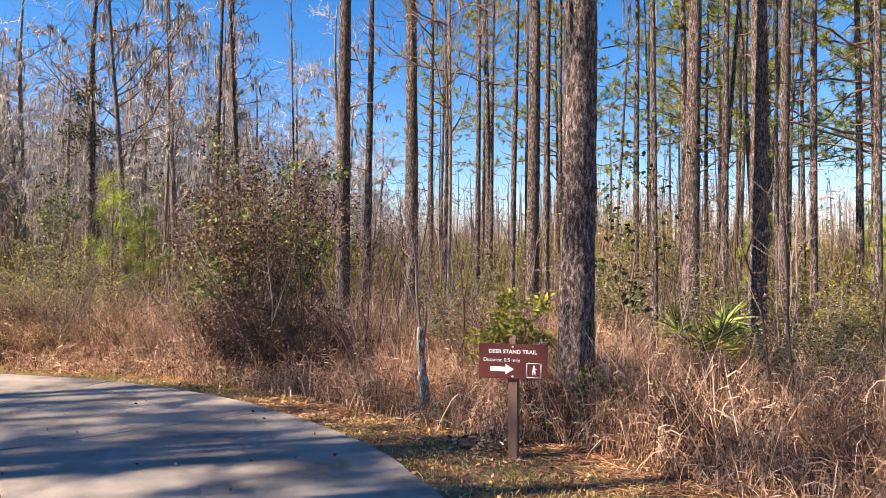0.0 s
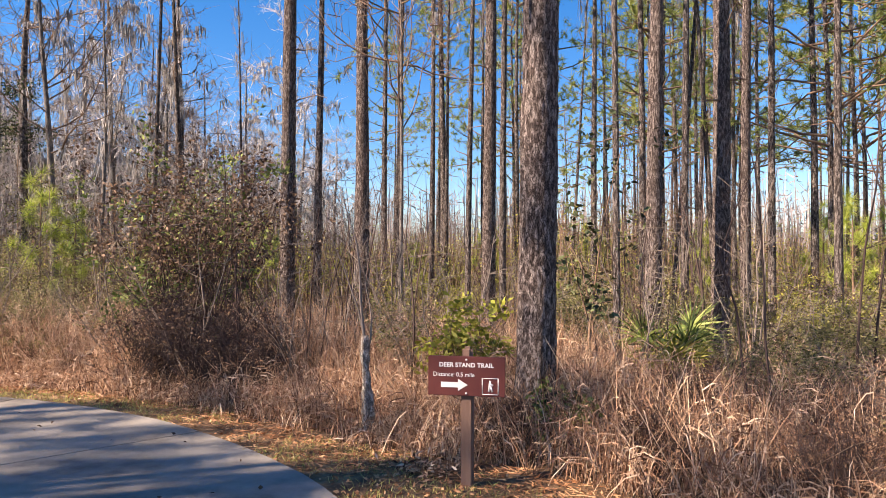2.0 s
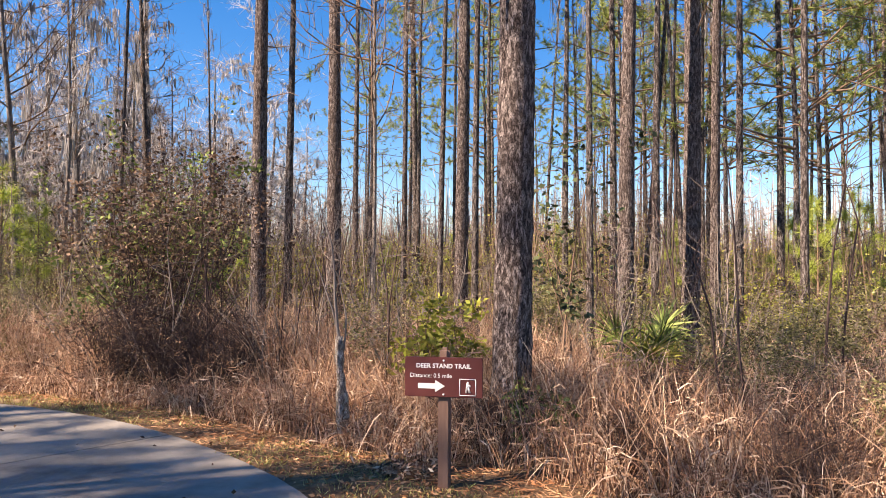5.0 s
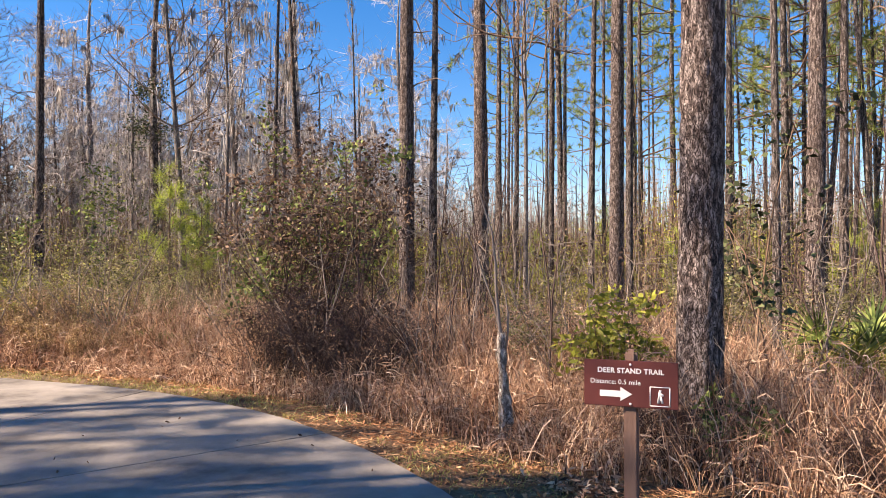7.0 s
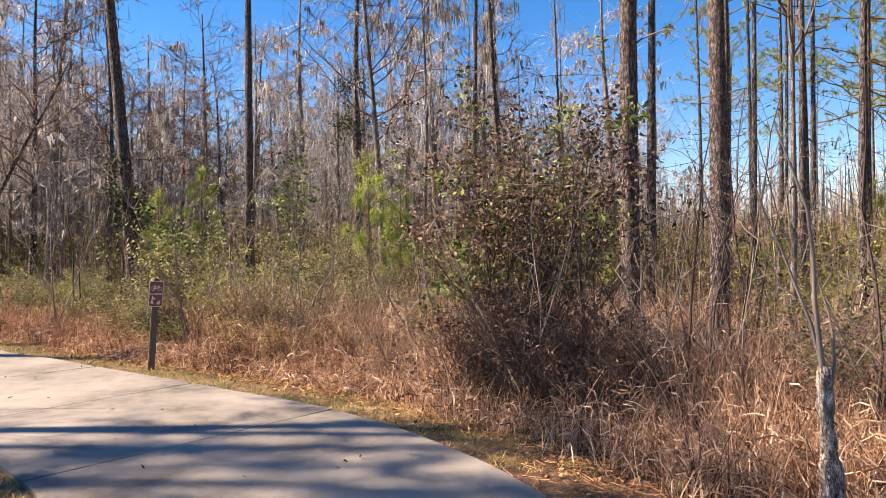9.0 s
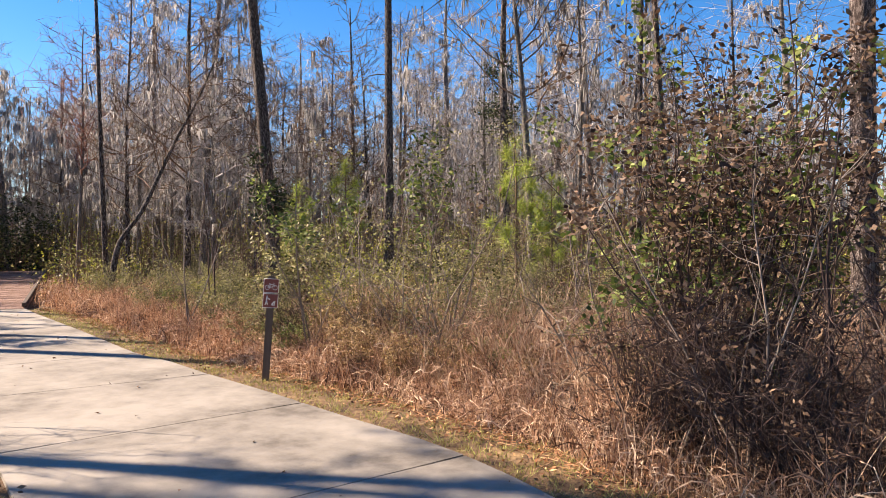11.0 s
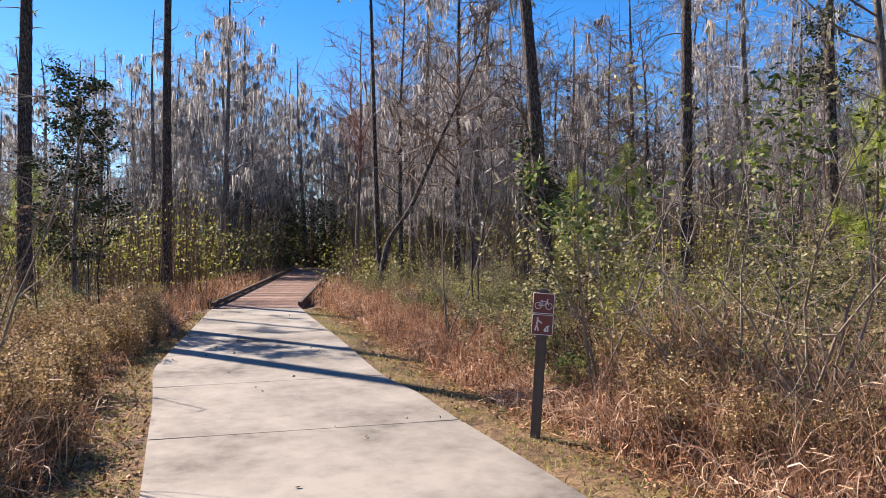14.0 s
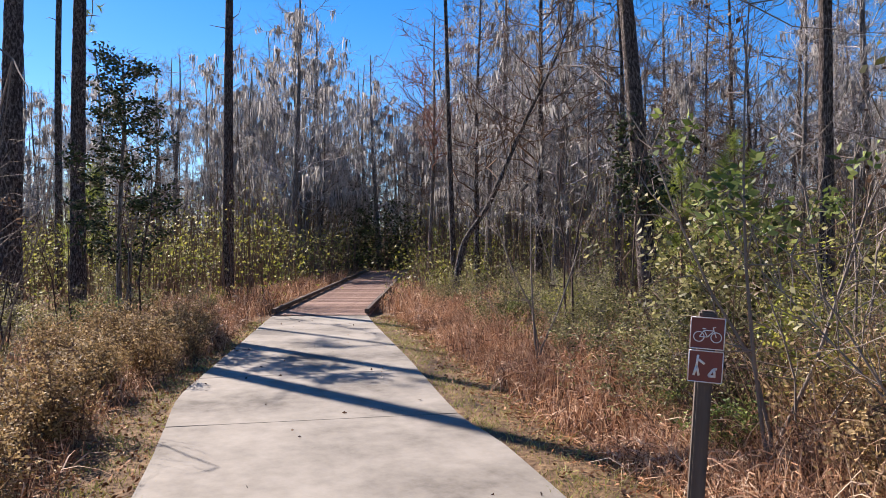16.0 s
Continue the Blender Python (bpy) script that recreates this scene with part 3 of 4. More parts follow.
# pines out of view, added so their crowns shade the path and brush
shade = make_pine(27, 17.0, 0.62, 0.15, False, 20, "unseen thin-crowned pine added to shade path and brush")
shade.matrix_basis = upright(-19.0, 1.0)
copy_thing(shade, upright(-21.5, -0.6, 2.0))
copy_thing(shade, upright(-17.5, -1.6, 4.0))
copy_thing(shade, upright(-17.0, 4.2, 1.0))
for x, y, turn in ((-20.6, -2.4, 0.6), (-22.4, -3.6, 4.1), (-21.9, 1.2, 3.4), (-10.5, 1.6, 5.2)):
    copy_thing(shade, upright(x, y, turn))

# the grey swamp wood
grey = [make_bare_tree(s, 13.5, 0.15, 30, 120, label="leafless grey tree with tufts of moss", hang=0.3) for s in (31, 32)]
grey += [make_bare_tree(s, 13.5, 0.15, 22, 150, label="leafless grey tree draped with hanging moss", hang=0.6) for s in (33, 34)]
grey += [make_bare_tree(s, 12.0, 0.09, 30, 30, M_TWIG_BROWN, "slender leafless dark-limbed tree", spread=0.9, first=0.3, bark=M_BARK_FAR) for s in (35, 36)]


def clear_of_paths(x, y, gap):
    p = np.array([[x, y]])
    if inside(CLEARED, p)[0] or distance(CLEARED, p)[0] < gap:
        return False
    return distance(np.array([WALK_A, WALK_B, (-47.0, 25.0)]), p, False)[0] > min(gap, 0.3) + 1.7


spots = []
g1 = np.random.default_rng(9)
while len(spots) < 245:
    yaw = radians(g1.uniform(2, 104))
    far = 21 + 44 * g1.random() ** 0.8
    x, y = -3 - math.sin(yaw) * far, 6 + math.cos(yaw) * far
    if not clear_of_paths(x, y, 1.2) or (math.degrees(yaw) < 14 and far < 30) or (math.degrees(yaw) > 74 and far < 42) or (math.degrees(yaw) > 84 and g1.random() < 0.45):
        continue
    k = int(g1.choice(6, p=[0.3, 0.3, 0.04, 0.04, 0.16, 0.16] if yaw < 0.7 else [0.12, 0.12, 0.22, 0.22, 0.16, 0.16]))
    spots.append((k, upright(x, y, g1.uniform(0, 6), g1.uniform(0.75, 1.12), g1.uniform(0.8, 1.3), tuple(g1.normal(size=2) * 0.03))))
for _ in range(40):
    yaw, far = radians(g1.uniform(50, 78)), g1.uniform(34, 58)
    x, y = -4 - math.sin(yaw) * far, 7 + math.cos(yaw) * far
    if clear_of_paths(x, y, 0.8):
        spots.append((int(g1.integers(1, 4)), upright(x, y, g1.uniform(0, 6), g1.uniform(0.85, 1.1), g1.uniform(0.75, 1.1), tuple(g1.normal(size=2) * 0.02))))
place_all(grey, spots)

def make_distant_woods():
    """The far edge of the woods all round, too far to tell one tree from another."""
    g = np.random.default_rng(77)
    b = Build()
    n = 6500
    yaw, far = np.radians(g.uniform(-75, 150, n)), g.uniform(60, 125, n)
    x, y, h = -3 - np.sin(yaw) * far, 6 + np.cos(yaw) * far, g.uniform(4.5, 11.5, n)
    foot = np.c_[x, y, np.full(n, -0.2)]
    drift = np.c_[g.normal(size=(n, 2)) * 0.4, h]
    b.ribbons(foot, foot + drift, g.uniform(0.12, 0.4, n), np.zeros((n, 3)), 3)
    m = 115000
    k = g.integers(0, n, m)
    s = g.random(m) ** 0.7
    at = foot[k] + drift[k] * s[:, None] + np.c_[g.normal(size=(m, 2)) * 1.1, g.normal(size=m) * 0.3]
    way = np.c_[g.normal(size=(m, 2)) * 0.5, g.uniform(-0.4, 1.0, m)]
    b.ribbons(at, at + way * g.uniform(0.6, 1.6, (m, 1)), g.uniform(0.04, 0.16, m), np.zeros((m, 3)), 1)
    tagged(new("distant_woods", b.mesh("distant_woods", M_FAR)), "hazy grey leafless woods in the distance", "trees", kind="stuff")
    leafy, yellow, stems = Build(), Build(), Build()
    m = 5200
    yaw, far = np.radians(g.uniform(-60, 135, m)), 15 + 62 * g.random(m) ** 1.15
    c = np.c_[-3 - np.sin(yaw) * far, 6 + np.cos(yaw) * far]
    ok = (~inside(CLEARED, c) | (c[:, 0] < -24)) & ((distance(CLEARED, c) > 5.0) | (c[:, 0] < -24)) & (distance(np.array([WALK_A, WALK_B]), c, False) > 2.0)
    c, far = c[ok], far[ok]
    m = len(c)
    high = (1.6 + 1.0 * np.clip(hills(c[:, 0] * 0.3, c[:, 1] * 0.3), -0.6, 1)) * g.uniform(0.7, 1.3, m) * (1 + far / 90)
    wide = 0.45 + 0.008 * far
    sunny = g.random(m) < np.where(c[:, 0] > -8, 0.65, 0.4)
    for b, pick in ((leafy, ~sunny), (yellow, sunny)):
        k = np.repeat(np.nonzero(pick)[0], 78)
        at = np.c_[c[k], np.zeros(len(k))] + g.normal(size=(len(k), 3)) * np.c_[wide[k], wide[k], np.zeros(len(k))]
        at[:, 2] = -0.1 + high[k] * g.random(len(k)) ** 0.7
        size = 0.05 + 0.003 * far[k]
        b.leaves(at, size, size * 0.45, -0.3)
    k = np.repeat(np.arange(m), 9)
    foot = np.c_[c[k], np.full(len(k), -0.1)] + g.normal(size=(len(k), 3)) * (0.3, 0.3, 0)
    stems.ribbons(foot, foot + np.c_[g.normal(size=(len(k), 2)) * 0.35, high[k] * g.uniform(0.8, 1.7, len(k))], 0.012 + 0.0006 * far[k], g.normal(size=(len(k), 3)) * 0.15, 2)
    tagged(new("distant_thicket", leafy.mesh("distant_thicket", M_OLIVE)), "low olive thicket filling the woods far off", "shrubs", kind="stuff")
    tagged(new("sunny_thicket", yellow.mesh("sunny_thicket", M_YELLOW)), "yellow-green thicket under the trees", "shrubs", kind="stuff")
    tagged(new("thicket_twigs", stems.mesh("thicket_twigs", M_TWIG_BROWN)), "grey bare twigs rising out of the thicket", "shrubs", kind="stuff")


make_distant_woods()

# trees that can be told apart
fork = make_bare_tree(41, 11.0, 0.12, 20, 25, M_TWIG_BROWN, "dark forked leafless tree", spread=1.3, first=0.42)
fork.matrix_basis = upright(-9.0, 20.4, 0.5)
thin_tree = make_bare_tree(42, 11.0, 0.075, 16, 8, M_TWIG, "thin pale leafless sapling tree", spread=0.6, first=0.4)
thin_tree.matrix_basis = upright(-8.96, 23.0, 0.2)
bud = make_bare_tree(43, 10.0, 0.09, 30, 0, label="young tree with reddish buds", red=True, first=0.45)
bud.matrix_basis = upright(-27.6, 19.9, 0.4)
near_thin = make_bare_tree(44, 8.5, 0.07, 18, 0, M_TWIG_BROWN, "dark forked sapling with arching twigs", spread=1.1, first=0.45)
near_thin.matrix_basis = upright(0.1, 12.7, 1.0, 1.0, 0.65, (-0.05, 0.0))


def make_arched_tree():
    root = tagged(new("arched_tree"), "dark leafless tree with a long arching trunk", "tree")
    g = np.random.default_rng(3)
    side, up = np.array([0.545, 0.839, 0.0]), np.array([0, 0, 1.0])
    shape = [(0, -0.2), (0.1, 1.1), (0.38, 2.45), (1.13, 3.6), (1.8, 5.1), (2.46, 6.6), (3.3, 8.3), (3.9, 9.8)]
    line = curve_through(shape, 0.3)
    pts = line[:, :1] * side + line[:, 1:] * up
    tb, bb = Build(), Build()
    tb.tube(pts, np.linspace(0.14, 0.03, len(pts)), 9)
    for k in range(16):
        p = pts[int((0.35 + 0.6 * k / 16) * len(pts))]
        w = g.normal(size=3) + (0, 0, 0.9)
        q = limb(bb, p, w, g.uniform(1.0, 2.4), 0.03, g, 0.22, 0.05, 6, 4)
        for _ in range(3):
            limb(bb, q[g.integers(2, 6)], g.normal(size=3) + (0, 0, 0.5), 0.8, 0.012, g, 0.3, 0, 4, 3)
    part("trunk", tb.mesh("trunk", M_BARK_FAR, True), root)
    part("crown", bb.mesh("crown", M_TWIG_BROWN), root)
    root.matrix_basis = Matrix.Translation((-20.8, 16.9, -0.1)) @ Matrix.Scale(0.75, 4)


make_arched_tree()


def make_trunk_ivy(x, y, low, high, reach, seed):
    """Evergreen ivy wrapped about a trunk, in sprays of leaves."""
    g = np.random.default_rng(seed)
    root = tagged(new("ivy_vine"), "dark evergreen ivy growing round a tree trunk", "vine", "ivy on trunks")
    sb, lb = Build(), Build()
    tufts = []
    for k in range(22):
        z, az = g.uniform(low, high), g.uniform(0, 2 * np.pi)
        pts = limb(sb, (0.12 * np.cos(az), 0.12 * np.sin(az), z), (np.cos(az), np.sin(az), 0.3), reach * g.uniform(0.3, 1.0), 0.012, g, 0.25, -0.03, 4, 3)
        tufts.extend(pts[1:])
    for az in (0.4, 2.6, 4.5):
        zs = np.linspace(0, high, 14)
        turn = az + 0.5 * np.sin(zs)
        sb.tube(np.c_[0.13 * np.cos(turn), 0.13 * np.sin(turn), zs], np.linspace(0.018, 0.008, 14), 5)
    at = np.repeat(np.array(tufts), 14, 0)
    at = at + g.normal(size=at.shape) * 0.10
    lb.leaves(at, np.full(len(at), 0.11), np.full(len(at), 0.065), 0.25)
    part("stem", sb.mesh("stem", M_TWIG_BROWN), root)
    tagged(part("foliage", lb.mesh("foliage", M_DARK_LEAF), root), kind="stuff")
    root.matrix_basis = Matrix.Translation((x, y, ground_at(x, y)))
    return root


make_trunk_ivy(-15.2, 18.0, 2.3, 4.1, 0.5, 301).matrix_basis = upright(-15.2, 18.0, 0, 1, 1, (-0.069, -0.112))
make_trunk_ivy(-13.9, 28.0, 5.8, 8.4, 1.1, 302)


# ---- shrubs ----
def make_shrub(seed, name, height, spread, stems, leaf_mat, leaf_count, leaf_len, leaf_wid, twig_mat, label, low=0.25, category="shrub", droop=0.1, sprig=13, loose=0.042):
    g = np.random.default_rng(seed)
    root = tagged(new(name), label, category, name.replace("_", " ") + " undergrowth" if name in ("shrub", "bare_sapling") else "")
    sb, lb = Build(), Build()
    spots = []
    for _ in range(stems):
        az = g.uniform(0, 2 * np.pi)
        out = g.uniform(0.15, 1.0) * spread / height
        h = height * g.uniform(0.65, 1.05)
        pts = limb(sb, (g.normal() * 0.08, g.normal() * 0.08, -0.05), (np.cos(az) * out, np.sin(az) * out, 1), h, 0.006 + 0.003 * height, g, 0.16, 0.02, 6, 4)
        for j in range(2, 7):
            for _ in range(3):
                tw = limb(sb, pts[j], g.normal(size=3) + (0, 0, 0.35), height * g.uniform(0.12, 0.30), 0.0045, g, 0.28, 0, 3, 3)
                if pts[j][2] > low * height:
                    spots.extend(tw[1:])
    spots = np.array(spots)
    if leaf_count:
        tufts = spots[g.integers(0, len(spots), leaf_count // sprig)]
        at = np.repeat(tufts, sprig, 0) + g.normal(size=(len(tufts) * sprig, 3)) * loose * height ** 0.5
        leaf_count = len(at)
        lb.leaves(at, np.full(leaf_count, leaf_len), np.full(leaf_count, leaf_wid), droop)
        tagged(part("foliage", lb.mesh("foliage", leaf_mat), root), kind="stuff")
    tagged(part("stem_tangle", sb.mesh("stem_tangle", twig_mat), root), kind="stuff")
    return root


shrubs = [
    make_shrub(51, "shrub", 1.9, 1.0, 13, M_OLIVE, 5200, 0.054, 0.028, M_PALE, "olive-green leafy shrub in the undergrowth", 0.12),
    make_shrub(52, "shrub", 2.3, 1.1, 11, M_OLIVE, 3900, 0.056, 0.028, M_PALE, "tall sparse olive-green shrub", 0.2),
    make_shrub(53, "shrub", 1.5, 1.0, 12, M_LEAF, 3600, 0.055, 0.029, M_TWIG_BROWN, "dark green leafy shrub", 0.1),
    make_shrub(54, "shrub", 1.7, 0.9, 10, M_YELLOW, 3000, 0.055, 0.027, M_PALE, "yellow-green shrub in the sun"),
    make_shrub(59, "shrub", 3.1, 1.6, 14, M_OLIVE, 6200, 0.056, 0.028, M_PALE, "tall leafy olive-green shrub in the brush", 0.15),
    make_shrub(55, "shrub", 1.8, 1.2, 16, M_BROWN, 500, 0.06, 0.03, M_PALE, "leafless tangle of grey-brown twigs"),
]
spots = []
g2 = np.random.default_rng(17)


def belt(count, near, far, low, high, weights, left=False):
    done = 0
    while done < count:
        x, y = (g2.uniform(-42, -4), g2.uniform(-6, 12)) if left else (g2.uniform(-44, 20), g2.uniform(4, 45))
        p = np.array([[x, y]])
        d = distance(CLEARED, p)[0]
        if inside(CLEARED, p)[0] or not near < d < far or not clear_of_paths(x, y, 0.3) or (left and y > 5.4 - 0.44 * x) or (not left and y < 6 - 0.3 * x):
            continue
        if not left and -1.6 < x < 2.4 and y < 9.5:
            continue
        w = np.array(weights(x, y))
        spots.append((int(g2.choice(6, p=w / w.sum())), upright(x, y, g2.uniform(0, 6), g2.uniform(low, high), 1.1)))
        done += 1


belt(92, 1.2, 4.5, 0.5, 1.05, lambda x, y: [6, 4, 2, 3 if x < 2 else 0.3, 0.5, 4 if x < 2 else 9])
belt(58, 4, 12, 0.9, 1.4, lambda x, y: [3, 2.5, 1, 3, 4 if x < -3.5 else 1, 3])
belt(56, 0.6, 3.5, 0.35, 0.75, lambda x, y: [6, 4, 2, 1.5, 0, 4], True)
belt(18, 2.5, 12, 0.7, 1.2, lambda x, y: [3, 3, 1.5, 1, 2, 4], True)
for _ in range(26):
    x, y = g2.uniform(3.0, 19.0), g2.uniform(11, 27)
    spots.append((int(g2.choice([0, 1, 3, 3, 4])), upright(x, y, g2.uniform(0, 6), g2.uniform(0.8, 1.15), 1.2)))
for k, x, y, q in ((0, -16.3, 7.6, 0.6), (0, -13.2, 7.2, 0.5), (2, -18.7, 8.5, 0.75), (0, -11.4, 6.9, 0.5), (5, -14.3, 7.6, 0.55), (1, -21.0, 8.9, 0.7), (0, -17.4, 7.2, 0.8), (2, -12.2, 6.4, 0.6), (0, -15.2, 6.8, 0.75),
                   (0, -8.3, 13.0, 0.6), (1, -9.3, 14.3, 0.75), (0, -11.6, 15.6, 0.8), (0, -7.8, 12.5, 0.5), (2, -7.3, 14.2, 0.9), (0, -5.9, 13.9, 0.8), (5, -6.4, 12.6, 0.7), (0, -10.4, 14.0, 0.55)):
    spots.append((k, upright(x, y, 2.3 * x, 1.25 * q, 1.15)))
# the leafy wall behind the rule sign and along the path to the boardwalk
for k, x, y, q in ((0, -9.3, 12.3, 0.9), (0, -9.9, 12.9, 0.95), (2, -8.7, 12.2, 0.8), (4, -6.3, 12.7, 0.8), (4, -7.7, 13.5, 0.8), (0, -7.0, 11.95, 0.6), (0, -6.1, 11.7, 0.55), (1, -7.6, 12.8, 0.85), (0, -8.9, 12.9, 0.85), (2, -5.4, 12.0, 0.7), (1, -10.6, 13.2, 0.9)):
    spots.append((k, upright(x, y, 1.9 * x, q, 1.15)))
for _ in range(18):
    x, y = g2.uniform(-9.5, -3.8), g2.uniform(12.6, 17.5)
    spots.append((int(g2.choice([0, 0, 1, 2, 2, 4, 5])), upright(x, y, g2.uniform(0, 6), g2.uniform(0.75, 1.05), 1.2)))
for i in range(26):
    s = (i + g2.random()) / 26
    back = g2.uniform(1.3, 3.2)
    spots.append((int(g2.choice([0, 0, 1, 2, 2, 4])), upright(-10.2 - 9.4 * s + 0.33 * back, 11.75 + 3.1 * s + 0.94 * back, g2.uniform(0, 6), g2.uniform(0.65, 0.95), 1.15)))
place_all(shrubs, spots)

arching = make_shrub(76, "arching_shrub", 3.3, 1.9, 9, M_OLIVE, 2100, 0.046, 0.025, M_PALE, "tall arching shrub with pale stems and sparse olive leaves", 0.3)
arching.matrix_basis = upright(-6.15, 11.9)
weed = make_shrub(75, "weed_clump", 0.85, 0.55, 16, M_WEED, 3300, 0.034, 0.018, M_TWIG_BROWN, "clump of tan and olive weeds beside the path", 0.1, "weeds", 0.1, 9)
weed.matrix_basis = upright(-9.6, 7.0)
for i in range(64):
    s, back = (i + g2.random()) / 64, g2.uniform(0.1, 2.0)
    x = -5.6 - 13.5 * s
    edge = float(np.interp(x, [q[0] for q in BRUSH_LEFT[::-1]], [q[1] for q in BRUSH_LEFT[::-1]]))
    copy_thing(weed, upright(x + 0.3 * back, edge - 0.95 * back, g2.uniform(0, 6), g2.uniform(0.6, 1.1)))
for x, y, q in ((-6.9, 11.4, 0.9), (-7.4, 11.6, 1.0), (-6.4, 11.3, 0.8), (-5.7, 11.5, 0.8), (-7.9, 12.3, 1.2), (-7.0, 12.3, 1.2), (-4.7, 11.3, 0.7)):
    copy_thing(weed, upright(x, y, 5 * x, q))

vine_bush = make_shrub(61, "vine_covered_bush", 3.1, 1.5, 44, M_BROWN, 5200, 0.068, 0.038, M_DARK_TWIG, "large bush tangled with dead brown leaves", 0.48)
vine_bush.matrix_basis = upright(-2.85, 11.0)
# brown stems coloured darker still, to give the bush's shadow in the hollow
tangle = make_shrub(69, "bramble_tangle", 1.5, 1.3, 70, M_BROWN, 900, 0.06, 0.03, M_DARK_TWIG, "tangle of bare bramble stems, darkened for shade in the brush", 0.05)
tangle.matrix_basis = upright(-2.35, 9.95)
for x, y, q in ((-2.0, 9.5, 0.7), (-2.9, 10.6, 0.9), (-1.55, 9.5, 0.75), (-3.1, 10.2, 0.8), (2.6, 6.9, 0.6), (3.6, 6.1, 0.55), (2.1, 6.1, 0.45), (3.0, 5.4, 0.5), (4.6, 6.6, 0.6), (1.0, 7.0, 0.4), (-8.9, 12.3, 0.7), (-12.6, 7.1, 0.5)):
    copy_thing(tangle, upright(x, y, 3 * x, q))
brier = make_shrub(70, "greenbrier_vine", 3.3, 1.5, 12, M_LEAF, 2600, 0.072, 0.046, M_TWIG_BROWN, "green vine leaves climbing over the dead bush", 0.3)
brier.matrix_basis = upright(-2.75, 10.85)
# near-black leaves paint the shaded gap where the boardwalk ends
thick = make_shrub(68, "evergreen_thicket", 4.6, 1.2, 14, M_DARK_LEAF, 1700, 0.17, 0.08, M_TWIG_BROWN, "dark thicket standing in for shade past the boardwalk end", 0.05)
thick.matrix_basis = upright(-45.2, 26.6)
for x, y, q in ((-47.0, 28.6, 1.1), (-46.6, 24.9, 1.0), (-51.5, 27.5, 1.3)):
    copy_thing(thick, upright(x, y, x, q))
holly = make_shrub(62, "evergreen_sapling", 2.9, 1.0, 6, M_LEAF, 900, 0.085, 0.04, M_PALE, "sparse evergreen sapling with pale stems", 0.55)
holly.matrix_basis = upright(-6.85, 12.0)
round_bush = make_shrub(63, "evergreen_bush", 2.2, 0.8, 12, M_OLIVE, 2600, 0.07, 0.035, M_TWIG_BROWN, "dense dull green bush behind the trail sign", 0.4)
round_bush.matrix_basis = upright(-9.7, 13.2)
laurel = make_shrub(64, "laurel_bush", 1.35, 0.42, 9, M_YELLOW, 900, 0.10, 0.045, M_TWIG_BROWN, "small glossy green laurel bush", 0.45)
laurel.matrix_basis = upright(0.85, 8.2)
vine = make_shrub(65, "vine_sapling", 3.3, 0.4, 3, M_DARK_LEAF, 420, 0.085, 0.05, M_TWIG_BROWN, "thin sapling with dark vine leaves beside the pine", 0.3)
vine.matrix_basis = upright(2.15, 8.2)
ivy = make_shrub(66, "bramble", 0.75, 0.5, 9, M_LEAF, 420, 0.06, 0.04, M_TWIG_BROWN, "low bramble at the foot of the big pine", 0.2)
ivy.matrix_basis = upright(1.6, 6.75)


def make_evergreen_tree():
    """A slim leader with short limbs, each ending in sprays of dark leaves."""
    g = np.random.default_rng(67)
    root = tagged(new("evergreen_tree"), "young evergreen tree with dark glossy leaves", "tree")
    tb, bb, lb = Build(), Build(), Build()
    line = rough_trunk(tb, 5.0, 0.055, 0.012, 8, 16, (0.12, 0.05), 0.3, 0.0, 67)
    tufts = [line[-1]]
    for k in range(34):
        s = 0.26 + 0.72 * (k + g.random()) / 34
        p = np.array([np.interp(s * 5.0, line[:, 2], line[:, q]) for q in range(3)])
        az = k * 2.4 + g.normal() * 0.3
        ln = (0.35 + 0.85 * (1 - s) ** 0.5) * g.uniform(0.6, 1.15)
        pts = limb(bb, p, (np.cos(az), np.sin(az), 0.35), ln, 0.014, g, 0.16, 0.02, 5, 4)
        tufts.extend(pts[2:])
        for _ in range(3):
            tw = limb(bb, pts[g.integers(2, 5)], (np.cos(az), np.sin(az), 0.2) + g.normal(size=3) * 0.7, 0.28, 0.006, g, 0.2, 0, 2, 3)
            tufts.extend(tw[1:])
    at = np.repeat(np.array(tufts), 15, 0)
    at = at + g.normal(size=at.shape) * (0.085, 0.085, 0.045)
    lb.leaves(at, np.full(len(at), 0.10), np.full(len(at), 0.046), 0.15)
    part("trunk", tb.mesh("trunk", M_BARK_GREY, True), root)
    part("crown", bb.mesh("crown", M_TWIG_BROWN), root)
    tagged(part("foliage", lb.mesh("foliage", M_DARK_LEAF), root, "dark green leaves in sprays"), kind="stuff")
    return root


dark_tree = make_evergreen_tree()
dark_tree.matrix_basis = upright(-19.2, 9.0)

bare = [make_shrub(s, "bare_sapling", h, 0.5, n, M_BROWN, 40, 0.05, 0.025, stem, "thin leafless sapling standing in the brush", 0.4, "sapling") for s, h, n, stem in ((71, 2.6, 3, M_PALE), (72, 3.4, 2, M_DARK_TWIG), (73, 2.0, 4, M_PALE), (74, 4.2, 2, M_DARK_TWIG))]
spots = []
while len(spots) < 150:
    yaw, far = radians(g2.uniform(-40, 94)), 5.5 + 20 * g2.random() ** 1.3
    x, y = -3 - math.sin(yaw) * far, 4 + math.cos(yaw) * far
    if clear_of_paths(x, y, 0.5):
        spots.append((int(g2.integers(0, 4)), upright(x, y, g2.uniform(0, 6), g2.uniform(0.7, 1.2), 1.0, tuple(g2.normal(size=2) * 0.06))))
